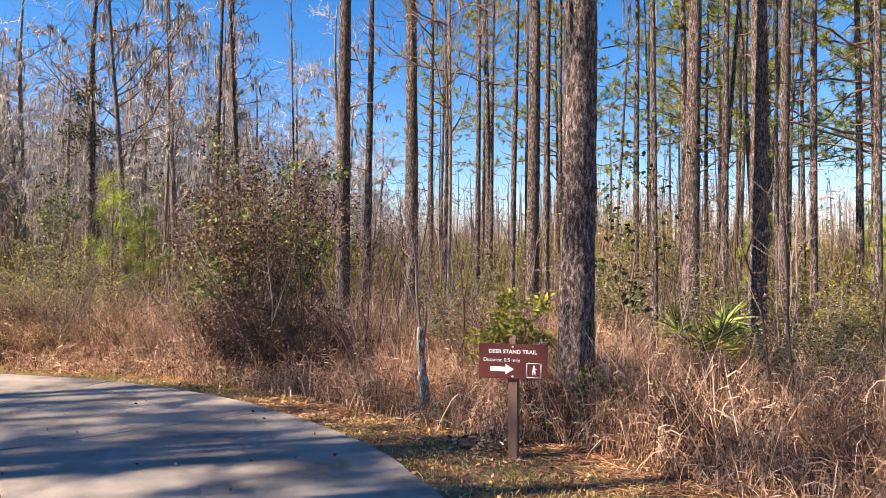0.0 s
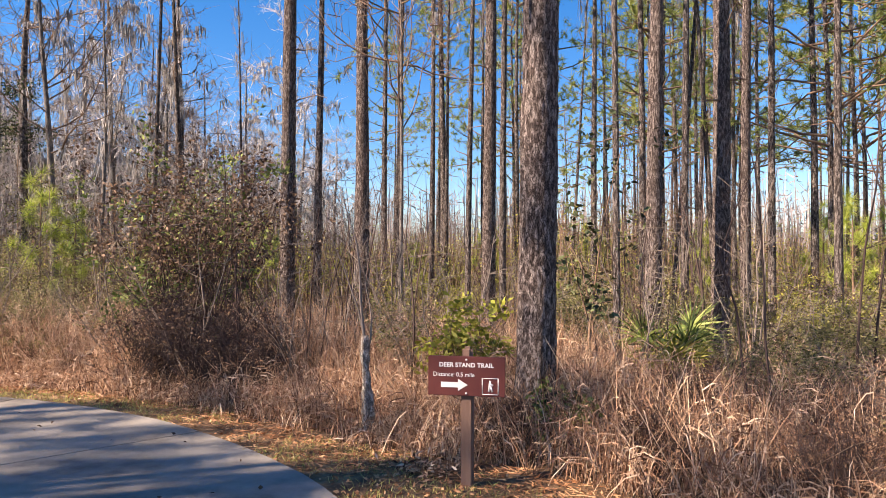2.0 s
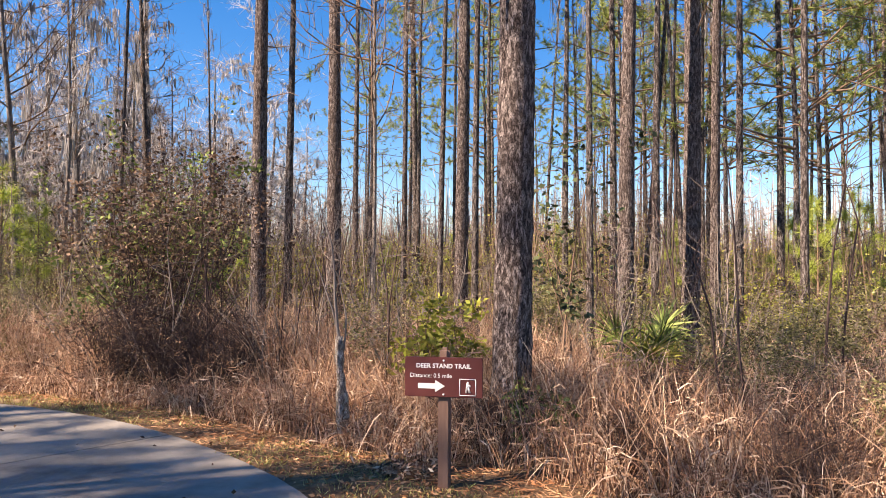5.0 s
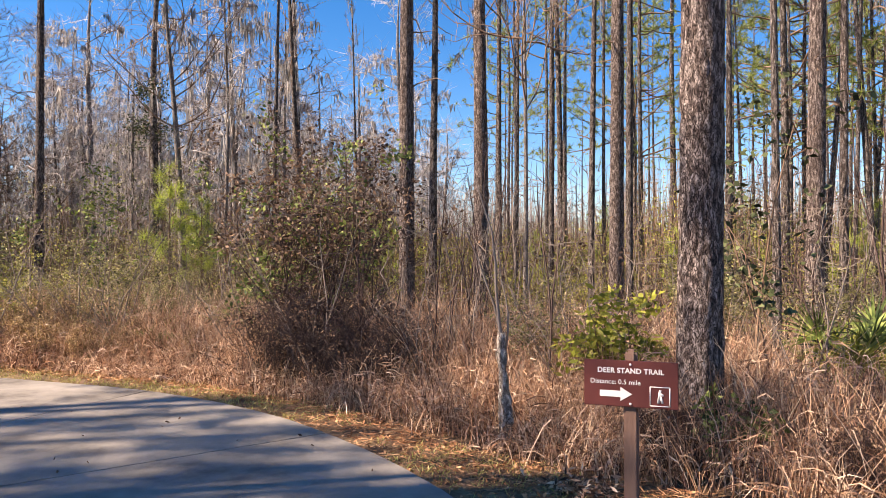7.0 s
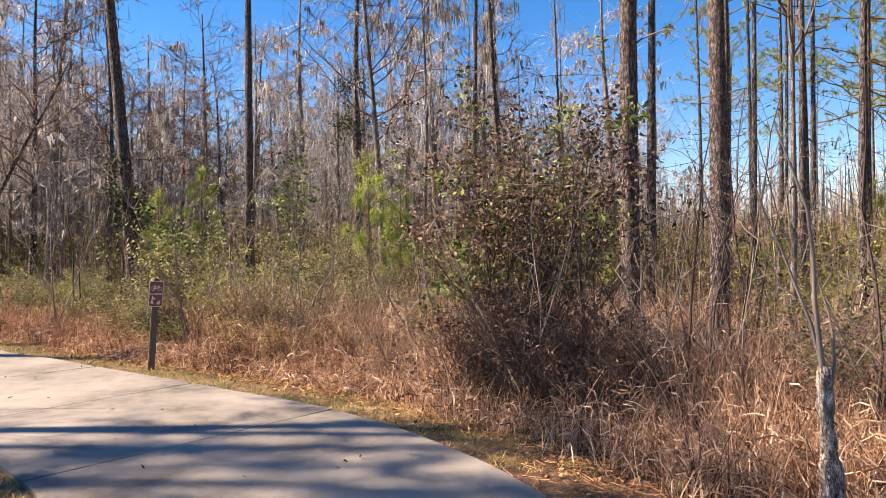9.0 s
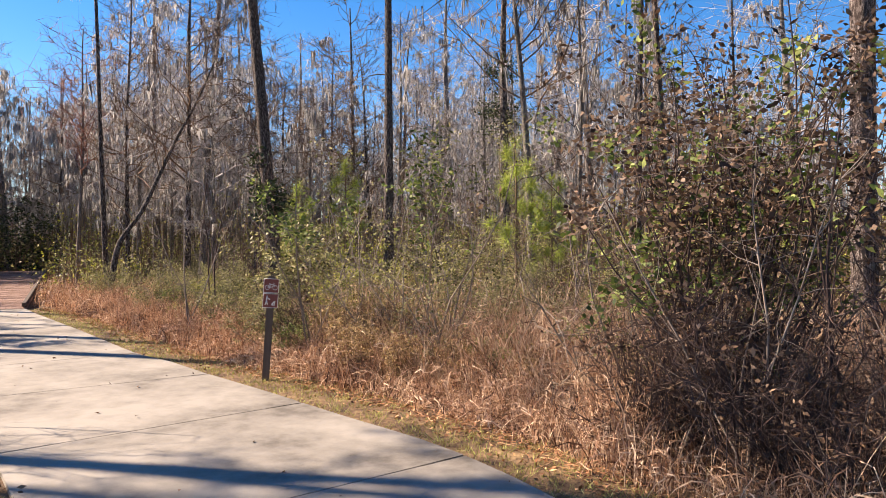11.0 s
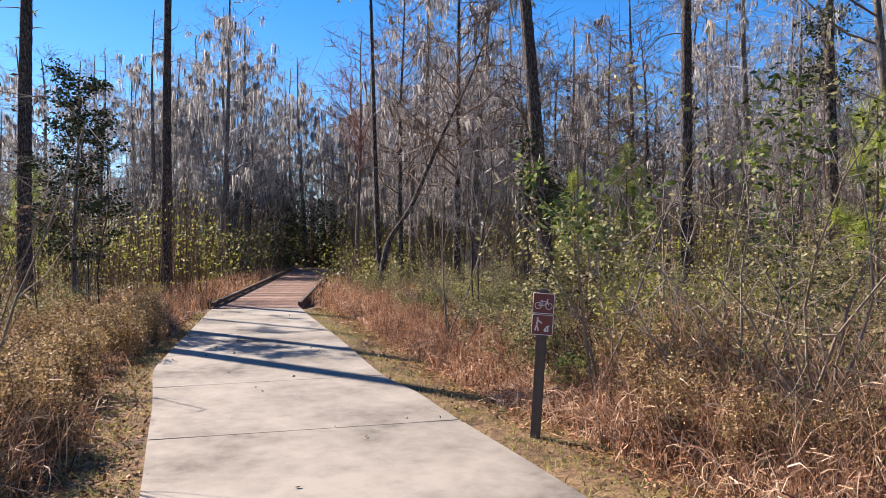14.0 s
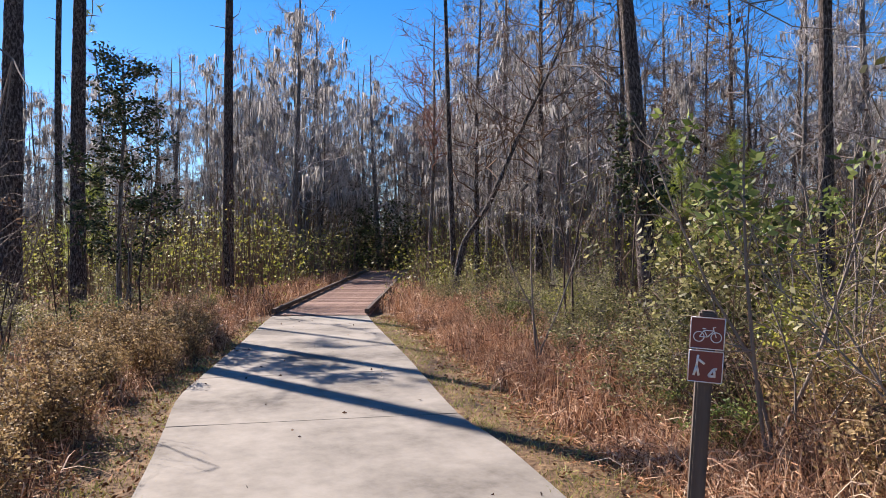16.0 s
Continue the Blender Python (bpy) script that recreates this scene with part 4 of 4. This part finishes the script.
for _ in range(34):
    x, y = g2.uniform(2.2, 9.5), g2.uniform(6.6, 14)
    spots.append((int(g2.integers(0, 4)), upright(x, y, g2.uniform(0, 6), g2.uniform(0.7, 1.2), 1.0, tuple(g2.normal(size=2) * 0.07))))
place_all(bare, spots)


def make_young_pine(seed, height, label):
    g = np.random.default_rng(seed)
    root = tagged(new("young_pine"), label, "tree", "young pines")
    sb, nb = Build(), Build()
    sb.tube(np.c_[np.zeros(6), np.zeros(6), np.linspace(-0.05, height, 6)], np.linspace(0.045, 0.012, 6), 6)
    tips = [np.array([0, 0, height])]
    for k in range(13):
        z = height * (0.3 + 0.62 * k / 13)
        az = k * 2.4
        pts = limb(sb, (0, 0, z), (np.cos(az), np.sin(az), 0.55), 0.25 + 0.7 * (1 - z / height), 0.014, g, 0.12, 0.06, 4, 4)
        tips.extend([pts[-1], pts[-2], pts[-1] + (0, 0, 0.06)])
    needle_clumps(nb, np.array(tips), 70, 0.30, 0.010)
    part("stem", sb.mesh("stem", M_TWIG_BROWN), root)
    tagged(part("foliage", nb.mesh("foliage", M_NEEDLE_YOUNG), root, "bright yellow-green needle tufts"), kind="stuff")
    return root


young = make_young_pine(81, 3.9, "young pine with bright green needle tufts")
young.matrix_basis = upright(-8.6, 18.6)
for x, y, s in ((-7.9, 18.9, 0.8), (-14.9, 18.5, 0.85), (9.6, 15.2, 0.8), (7.2, 17.5, 0.65), (-18.0, 24.0, 1.2), (4.0, 19.5, 0.6), (10.8, 14.0, 0.9), (-26.5, 9.0, 1.0),
                (12.2, 20.5, 0.9), (9.0, 21.0, 0.75), (13.6, 17.0, 0.95), (6.0, 22.5, 0.8), (15.5, 22.0, 1.1), (3.0, 24.0, 0.85), (0.6, 21.5, 0.6), (11.4, 25.5, 1.0), (7.8, 26.0, 0.9), (16.6, 26.5, 1.2), (-3.6, 21.0, 0.7), (-5.6, 19.6, 0.65)):
    copy_thing(young, upright(x, y, x * 2.0, s, 1.0))


def make_palmetto():
    root = tagged(new("palmetto"), "saw palmetto with yellow-green fan leaves", "shrub")
    g = np.random.default_rng(91)
    for k in range(10):
        az, tilt = k * 2.4, g.uniform(0.2, 0.75)
        way = np.array([np.cos(az) * tilt, np.sin(az) * tilt, 1.0])
        way /= np.linalg.norm(way)
        ln = g.uniform(0.55, 0.95)
        hub = way * ln
        b = Build()
        b.tube([(0, 0, 0), hub * 0.6, hub], [0.012, 0.009, 0.007], 5)
        side = np.cross(way, (0, 0, 1.0))
        side /= np.linalg.norm(side)
        fan = np.linspace(-1.9, 1.9, 22)
        d = np.cos(fan)[:, None] * way + np.sin(fan)[:, None] * side + g.normal(size=(22, 3)) * 0.06
        b.ribbons(np.tile(hub, (22, 1)), hub + d * 0.42, np.full(22, 0.032), np.tile([0, 0, -0.06], (22, 1)), 3, np.cross(d, np.cross(way, side)))
        part("fan_leaf", b.mesh("fan_leaf", M_YELLOW if k % 2 else M_LEAF), root)
    root.matrix_basis = upright(3.25, 9.0, 0.3, 1.1)


make_palmetto()


def make_snag():
    """A broken, pale dead stem with thin leaning shoots."""
    root = tagged(new("dead_snag"), "pale broken dead stem with leaning shoots", "dead tree")
    b = Build()
    g = np.random.default_rng(95)
    rough_trunk(b, 1.0, 0.052, 0.028, 18, 46, (-0.05, 0.0), 0.3, 0.016, 4)
    for start, way, ln, r in (((-0.04, 0, 0.85), (-0.12, 0.0, 1), 1.5, 0.018), ((-0.02, 0, 0.8), (-0.25, 0.1, 1), 1.3, 0.014), ((-0.03, 0.02, 0.7), (0.16, 0.1, 1), 0.9, 0.012)):
        s = Build()
        limb(s, start, way, ln, r, g, 0.08, 0, 6, 5)
        part("shoot", s.mesh("shoot", M_PALE), root)
    part("stem", b.mesh("stem", M_PEELING, True), root)
    root.matrix_basis = upright(-0.18, 7.45)


make_snag()


# ---- grasses ----
def grass(name, pts, height, width, lean, mat, label, tuft=18, spread=0.09, segs=3, curls=0):
    """Tufts of blades at the plan points given."""
    b = Build()
    m = len(pts)
    z = ground_height(pts)
    base = np.repeat(np.c_[pts, z], tuft, 0) + np.c_[rng.normal(size=(m * tuft, 2)) * spread, np.full(m * tuft, -0.02)]
    h = np.repeat(height, tuft) * rng.uniform(0.45, 1.1, m * tuft)
    d = rng.normal(size=(m * tuft, 2)) * lean
    tip = base + np.c_[d * h[:, None], h]
    sag = np.c_[rng.normal(size=(m * tuft, 2)) * 0.22 * h[:, None], -h * rng.uniform(0.0, 0.6, m * tuft) ** 2]
    b.ribbons(base, tip, np.full(m * tuft, width) * rng.uniform(0.5, 1.3, m * tuft), sag, segs)
    if curls:
        k = rng.integers(0, m * tuft, m * curls)
        up = rng.uniform(0.1, 0.85, len(k))
        at = base[k] + (tip[k] - base[k]) * up[:, None] + sag[k] * (up ** 2.2)[:, None]
        az, ln = rng.uniform(0, 2 * np.pi, len(k)), rng.uniform(0.12, 0.34, len(k))
        out = np.c_[np.cos(az) * ln, np.sin(az) * ln, ln * rng.uniform(-0.1, 0.9, len(k))]
        fall = np.c_[rng.normal(size=(len(k), 2)) * 0.06, -ln * rng.uniform(0.5, 1.9, len(k))]
        b.ribbons(at, at + out, np.full(len(k), width * 0.95) * rng.uniform(0.6, 1.4, len(k)), fall, 3)
    return tagged(new(name, b.mesh(name, mat)), label, "grass", kind="stuff")


def scatter(n, x0, x1, y0, y1, near, far, seed, pull=1.0):
    """Plan points outside the cleared strip, from near to far metres from its edge."""
    g = np.random.default_rng(seed)
    out = []
    total = 0
    while total < n:
        p = np.c_[g.uniform(x0, x1, n), g.uniform(y0, y1, n)]
        d = distance(CLEARED, p)
        ok = ~inside(CLEARED, p) & (d > near) & (d < far) & (g.random(n) < np.clip(1.15 - pull * (d - near) / (far - near), 0.05, 1))
        out.append(p[ok])
        total += ok.sum()
    return np.vstack(out)[:n]


p = scatter(3600, -9.5, 6.5, 4.0, 18, 0.0, 5.0, 101)
hgt = 0.36 + 0.78 * np.clip(distance(CLEARED, p) / 1.1, 0, 1) + 0.22 * hills(p[:, 0], p[:, 1]) + 0.16 * hills(p[:, 0] * 3.1, p[:, 1] * 2.7, 4.0)
hgt *= 1.0 - 0.22 * np.clip((p[:, 0] - 1.0) / 2.0, 0, 1) - 0.25 * (np.hypot(p[:, 0] - 3.1, p[:, 1] - 8.3) < 0.9)
hgt *= 1.0 - 0.5 * (np.hypot(p[:, 0] + 2.2, p[:, 1] - 9.95) < 0.85)
grass("dry_grass", p, hgt, 0.009, 0.24, M_STRAW, "tall dry straw-coloured grass along the verge", 13, 0.09, 3, 18)
p = scatter(1900, -21, -6.5, 10, 19, 0.0, 3.2, 102)
hgt = 0.30 + 0.46 * np.clip(distance(CLEARED, p) / 1.0, 0, 1) + 0.12 * hills(p[:, 0], p[:, 1]) + 0.13 * hills(p[:, 0] * 3.1, p[:, 1] * 2.7, 4.0)
grass("russet_grass", p, hgt, 0.010, 0.15, M_RED_STRAW, "russet dry grass beside the path", 12, 0.09, 3, 12)
p = scatter(1700, -22, -3.2, 0, 12, 0.0, 3.0, 103)
p = p[(p[:, 1] < 0.44 * -p[:, 0] + 5.2)]
hgt = 0.30 + 0.35 * np.clip(distance(CLEARED, p) / 1.2, 0, 1) + 0.1 * hills(p[:, 0], p[:, 1])
grass("left_brush_grass", p, hgt, 0.010, 0.18, M_RED_STRAW, "low russet weeds and dry grass", 10, 0.11, 3, 12)
b_near = np.c_[rng.uniform(-42, -20.5, 5000), rng.uniform(9, 28, 5000)]
off = distance(np.array([WALK_A, WALK_B]), b_near, False)
p = b_near[(off > 1.35) & (off < 3.4)]
grass("boardwalk_grass", p, 0.55 + 0.3 * rng.random(len(p)), 0.016, 0.16, M_RED_STRAW, "russet dry grass along the boardwalk", 10, 0.12, 2, 8)
p = scatter(2200, -38, 18, 8, 34, 4.0, 16, 104, 0.6)
grass("wood_floor_grass", p, 0.55 + 0.25 * rng.random(len(p)), 0.016, 0.25, M_STRAW, "pale dry grass on the wood's floor", 12, 0.16, 2)


def verge_points(n, seed):
    g = np.random.default_rng(seed)
    p = np.c_[g.uniform(-21, 5, n), g.uniform(-2, 16, n)]
    ok = inside(CLEARED, p) & ~inside(PAVED, p) & (distance(PAVED, p) > 0.015) & (p[:, 0] > -20.6)
    return p[ok]


p = verge_points(60000, 111)
patch = hills(p[:, 0] * 1.4, p[:, 1] * 1.4, 2.0) + 0.35 * rng.normal(size=len(p))
p = p[(patch > -0.85) & ((p[:, 0] < -2.2) | (patch > 0.0))]
grass("mown_grass", p, np.full(len(p), 0.075), 0.008, 0.5, M_TURF, "short yellowish mown grass on the verge", 7, 0.04, 2)

# fallen leaves and needles on the verge
b = Build()
p = verge_points(110000, 112)
left_side = p[:, 1] < 5.6 - 0.3 * p[:, 0]
keepers = distance(CLEARED, p) < 0.3 + 0.35 * rng.random(len(p)) + 0.6 * left_side + 0.8 * (p[:, 0] > -1.6)
p = p[keepers]
b.leaves(np.c_[p, ground_height(p) + 0.015], np.full(len(p), 0.05), np.full(len(p), 0.022), 0.0)
tagged(new("fallen_leaves", b.mesh("fallen_leaves", M_LITTER)), "brown fallen leaves lying along the verge", "leaves", kind="stuff")


def make_pine_straw():
    """Fallen needles, lying thickest towards the brush."""
    b = Build()
    p = np.vstack([verge_points(150000, 113 + k) for k in range(2)])
    edge = distance(np.array(BRUSH_RIGHT), p, False)
    p = p[edge < np.where(p[:, 0] > -2.5, 1.0, 0.45) * rng.random(len(p)) ** 0.7]
    m = len(p)
    az = rng.uniform(0, 2 * np.pi, m)
    foot = np.c_[p, ground_height(p) + rng.uniform(0.004, 0.035, m)]
    b.ribbons(foot, foot + np.c_[np.cos(az), np.sin(az), rng.normal(size=m) * 0.08] * rng.uniform(0.08, 0.2, (m, 1)), np.full(m, 0.006), np.zeros((m, 3)), 1)
    tagged(new("pine_straw", b.mesh("pine_straw", M_LITTER)), "rust-coloured pine needles strewn over the verge", "leaves", kind="stuff")


make_pine_straw()


def make_litter_heap():
    b = Build()
    at = np.c_[rng.normal(size=(260, 2)) * (0.14, 0.09), np.abs(rng.normal(size=260)) * 0.06 + 0.02]
    b.leaves(at, np.full(260, 0.07), np.full(260, 0.02), 0.0)
    ob = tagged(new("dead_frond_heap", b.mesh("dead_frond_heap", M_STRAW)), "small heap of pale dead fronds by the sign", "debris", kind="stuff")
    ob.location = (0.3, 6.25, ground_at(0.3, 6.25))


make_litter_heap()


# ---- signs ----
def lettering(name, body, size, x, z, parent, y=-0.0145):
    cu = bpy.data.curves.new(name, "FONT")
    cu.body, cu.size, cu.align_x, cu.align_y, cu.extrude = body, size, "LEFT", "CENTER", 0.0008
    cu.materials.append(M_WHITE)
    ob = new(name, cu)
    ob.parent = parent
    ob.matrix_basis = pose(x, y, z, 90, 0, 0)
    return ob


def flat_shape(name, outline, parent, y=-0.0145, mat=None):
    """A thin painted shape on the face of a panel."""
    bm = bmesh.new()
    vs = [bm.verts.new((x, y, z)) for x, z in outline]
    fc = bm.faces.new(vs)
    bm.normal_update()
    if fc.normal.y > 0:
        fc.normal_flip()
    ext = bmesh.ops.extrude_face_region(bm, geom=[fc])
    bmesh.ops.translate(bm, verts=[e for e in ext["geom"] if isinstance(e, bmesh.types.BMVert)], vec=(0, -0.0012, 0))
    me = bpy.data.meshes.new(name)
    bm.to_mesh(me)
    bm.free()
    me.materials.append(mat or M_WHITE)
    return part(name, me, parent)


def bars(name, segments, width, parent, y=-0.0145):
    """Painted strokes between pairs of points, as one mark."""
    b = Build()
    for (x0, z0), (x1, z1) in segments:
        d = np.array([x1 - x0, z1 - z0])
        n = np.array([-d[1], d[0]]) / (np.linalg.norm(d) + 1e-9) * width / 2
        q = [(x0 + n[0], z0 + n[1]), (x0 - n[0], z0 - n[1]), (x1 - n[0], z1 - n[1]), (x1 + n[0], z1 + n[1])]
        lo = [(x, y, z) for x, z in q]
        hi = [(x, y - 0.0012, z) for x, z in q]
        b.add(lo + hi, [[4, 5, 6, 7], [0, 1, 5, 4], [1, 2, 6, 5], [2, 3, 7, 6], [3, 0, 4, 7]])
    return part(name, b.mesh(name, M_WHITE), parent)


def ring(cx, cz, r, n=16):
    a = np.linspace(0, 2 * np.pi, n + 1)
    p = [(cx + r * math.cos(t), cz + r * math.sin(t)) for t in a]
    return list(zip(p[:-1], p[1:]))


def square(cx, cz, w, h):
    c = [(cx - w / 2, cz - h / 2), (cx + w / 2, cz - h / 2), (cx + w / 2, cz + h / 2), (cx - w / 2, cz + h / 2)]
    return list(zip(c, c[1:] + c[:1]))


def make_trail_sign():
    root = tagged(new("trail_sign"), "brown trail sign with white lettering on a square post", "sign")
    part("post", boxed("post", M_POST, 0.085, 0.085, 0.93, 0.01), root, "brown painted wooden post").location = (0, 0.055, -0.02)
    cap = part("post_top", boxed("post_top", M_POST, 0.075, 0.075, 0.10, 0.02), root)
    cap.location = (0, 0.055, 0.905)
    panel = part("panel", boxed("panel", M_SIGN, 0.565, 0.022, 0.285, 0.004), root, "dark brown panel")
    panel.location = (0, 0, 0.655)
    face = -0.0125
    t1 = lettering("title_text", "DEER STAND TRAIL", 0.0435, -0.20, 0.222, panel, face)
    t1.data.space_character, t1.data.offset = 1.05, 0.0012
    lettering("distance_text", "Distance: 0.5 mile", 0.0425, -0.245, 0.152, panel, face)
    flat_shape("arrow", [(-0.185, 0.06), (-0.06, 0.06), (-0.06, 0.036), (0.01, 0.08), (-0.06, 0.122), (-0.06, 0.098), (-0.185, 0.098)], panel, face)
    bars("pictogram_frame", square(0.175, 0.075, 0.115, 0.115), 0.006, panel, face)
    bars("pictogram", [((0.176, 0.115), (0.164, 0.036)), ((0.176, 0.078), (0.190, 0.036)), ((0.176, 0.092), (0.196, 0.082))], 0.014, panel, face)
    for z in (0.262, 0.02):
        b = Build()
        b.tube([(0, 0.0, 0), (0, -0.006, 0)], [0.008, 0.006], 8)
        bolt = part("bolt", b.mesh("bolt", M_WHITE), panel)
        bolt.location = (0, -0.011, z)
    root.matrix_basis = Matrix.Translation((0.58, 5.90, -0.075)) @ Matrix.Rotation(radians(-15), 4, "Z")


make_trail_sign()


def make_rule_sign():
    root = tagged(new("rule_sign"), "two small brown pictogram panels on a leaning weathered post", "sign")
    part("post", boxed("post", M_POST_DARK, 0.095, 0.095, 1.25, 0.012), root, "weathered grey-brown wooden post").location = (0, 0.058, -0.03)
    for z, kind in ((1.02, 0), (0.845, 1)):
        panel = part("panel", boxed("panel", M_SIGN_LIGHTENED, 0.20, 0.014, 0.195, 0.003), root, "brown panel with a white border")
        panel.location = (0, 0, z)
        panel.scale = (1, 1, 0.87)
        face = -0.0085
        bars("border", square(0, 0.0975, 0.192, 0.187), 0.006, panel, face)
        if kind == 0:
            fr = [((-0.045, 0.075), (-0.02, 0.115)), ((-0.02, 0.115), (0.035, 0.115)), ((0.035, 0.115), (0.0, 0.075)), ((0.0, 0.075), (-0.02, 0.115)), ((0.035, 0.115), (0.05, 0.075)), ((0.035, 0.115), (0.03, 0.135)), ((0.03, 0.135), (0.045, 0.138)), ((-0.03, 0.125), (-0.01, 0.125)), ((-0.045, 0.075), (0.0, 0.075))]
            bars("pictogram", fr + ring(-0.048, 0.075, 0.03) + ring(0.05, 0.075, 0.03), 0.006, panel, face)
        else:
            bars("pictogram", [((-0.045, 0.165), (-0.05, 0.10)), ((-0.05, 0.10), (-0.065, 0.04)), ((-0.05, 0.10), (-0.035, 0.04)), ((-0.046, 0.14), (-0.005, 0.112)), ((0.018, 0.042), (0.045, 0.085)), ((0.045, 0.085), (0.066, 0.088)), ((0.02, 0.042), (0.06, 0.042)), ((0.05, 0.08), (0.054, 0.045))], 0.014, panel, face)
    root.matrix_basis = Matrix.Translation((-7.86, 10.69, -0.04)) @ Matrix.Rotation(radians(46), 4, "Z") @ Matrix.Rotation(radians(3.6), 4, "Y") @ Matrix.Diagonal((0.88, 0.88, 1.0, 1))


make_rule_sign()


# ---- boardwalk ----
def make_boardwalk():
    root = tagged(new("boardwalk"), "red-brown plank boardwalk with low timber kerbs", "boardwalk")
    way = (WALK_B - WALK_A) / np.linalg.norm(WALK_B - WALK_A)
    side = np.array([-way[1], way[0]])
    length, wide = float(np.linalg.norm(WALK_B - WALK_A)), 2.3
    turn = math.atan2(way[1], way[0])
    rise = 0.42 / length
    plank = boxed("plank", M_PLANK, 0.138, wide, 0.038, 0.004)
    m = int(length / 0.145)
    for k in range(m):
        s = 0.1 + k * 0.145
        p = WALK_A + way * s
        ob = part("plank", plank, root)
        ob.matrix_basis = Matrix.Translation((p[0], p[1], -0.03 + rise * s + 0.002 * math.sin(k * 7.3))) @ Matrix.Rotation(turn + 0.002 * math.sin(k * 3.1), 4, "Z")
    for sgn in (1, -1):
        seg = length / 8
        for k in range(8):
            s = 0.1 + seg * (k + 0.5)
            p = WALK_A + way * s + side * sgn * (wide / 2 - 0.06)
            ob = part("kerb_rail", boxed("kerb_rail", M_TIMBER, seg - 0.01, 0.10, 0.10, 0.01), root, "dark timber kerb")
            ob.matrix_basis = Matrix.Translation((p[0], p[1], 0.045 + rise * s)) @ Matrix.Rotation(turn, 4, "Z") @ Matrix.Rotation(-math.atan(rise), 4, "Y")
            for j in (-0.4, 0.1):
                q = WALK_A + way * (s + seg * j) + side * sgn * (wide / 2 - 0.06)
                blk = part("kerb_block", boxed("kerb_block", M_TIMBER, 0.25, 0.09, 0.05, 0.006), root)
                blk.matrix_basis = Matrix.Translation((q[0], q[1], -0.002 + rise * s)) @ Matrix.Rotation(turn, 4, "Z")
    for sgn in (1, -1):
        p = WALK_A + way * (length / 2 + 0.1) + side * sgn * (wide / 2 - 0.02)
        ob = part("side_beam", boxed("side_beam", M_TIMBER, length, 0.07, 0.26, 0.01), root)
        ob.matrix_basis = Matrix.Translation((p[0], p[1], -0.30 + 0.21)) @ Matrix.Rotation(turn, 4, "Z") @ Matrix.Rotation(-math.atan(rise), 4, "Y")


make_boardwalk()


# ---- concrete path ----
def make_path():
    root = tagged(new("pavement"), "pale concrete footpath curving through the woods", "path", kind="structure")
    re_, le_ = curve_through(RIGHT_EDGE), curve_through(LEFT_EDGE)
    joints = [((0.55, -7), (-2, -7)), ((0.55, -4), (-2, -4)), ((0.55, -1.2), (-2, -1.2)), ((0.5, 1.6), (-2.05, 1.6)), ((0.2, 4.1), (-2.35, 3.5)), ((-1.7, 7.4), (-3.65, 5.6)), ((-4.25, 9.2), (-5.05, 6.55)), ((-6.45, 9.87), (-7.2, 7.4)), ((-8.62, 10.48), (-9.45, 8.05)), ((-11.0, 11.12), (-11.72, 8.64)), ((-13.3, 11.92), (-14.0, 9.37)), ((-15.6, 12.7), (-16.3, 10.3)), ((-17.9, 13.5), (-18.7, 11.3)), ((-20.55, 14.43), (-21.55, 12.48))]
    for (a0, b0), (a1, b1) in zip(joints[:-1], joints[1:]):
        def cut(edge, p, q):
            i = int(np.argmin(np.linalg.norm(edge - p, axis=1)))
            j = int(np.argmin(np.linalg.norm(edge - q, axis=1)))
            return edge[i:j + 1][np.linspace(0, j - i, 14).astype(float).round().astype(int)]
        ra, la = cut(re_, a0, a1), cut(le_, b0, b1)
        n = len(ra)
        shrink = 0.007
        start = (ra[-1] - ra[0]) / np.linalg.norm(ra[-1] - ra[0])
        ra, la = ra.copy(), la.copy()
        ra[0] += start * shrink
        la[0] += start * shrink
        ra[-1] -= start * shrink
        la[-1] -= start * shrink
        cols = 6
        bm = bmesh.new()
        grid = []
        for i in range(n):
            rowv = []
            for c in range(cols + 1):
                q = la[i] + (ra[i] - la[i]) * c / cols
                rowv.append(bm.verts.new((q[0], q[1], 0.0)))
            grid.append(rowv)
        for i in range(n - 1):
            for c in range(cols):
                bm.faces.new((grid[i][c], grid[i][c + 1], grid[i + 1][c + 1], grid[i + 1][c]))
        bm.normal_update()
        if sum(f.normal.z for f in bm.faces) < 0:
            bmesh.ops.reverse_faces(bm, faces=bm.faces[:])
        rim = [e for e in bm.edges if e.is_boundary]
        ext = bmesh.ops.extrude_edge_only(bm, edges=rim)
        low = [v for v in ext["geom"] if isinstance(v, bmesh.types.BMVert)]
        for v in low:
            v.co.z -= 0.11
        bmesh.ops.bevel(bm, geom=rim, offset=0.008, segments=2, affect="EDGES")
        me = bpy.data.meshes.new("slab")
        bm.to_mesh(me)
        bm.free()
        me.materials.append(M_CONCRETE)
        part("slab", me, root)


make_path()

# fallen leaves on the path
g3 = np.random.default_rng(121)
p = np.c_[g3.uniform(-20, 0.5, 900), g3.uniform(0, 14, 900)]
p = p[inside(PAVED, p)][:90]
b = Build()
b.leaves(np.c_[p, np.full(len(p), 0.012)], np.full(len(p), 0.05), np.full(len(p), 0.028), 0.0)
tagged(new("path_leaves", b.mesh("path_leaves", M_BROWN)), "a few brown leaves lying on the concrete", "leaves", kind="stuff")
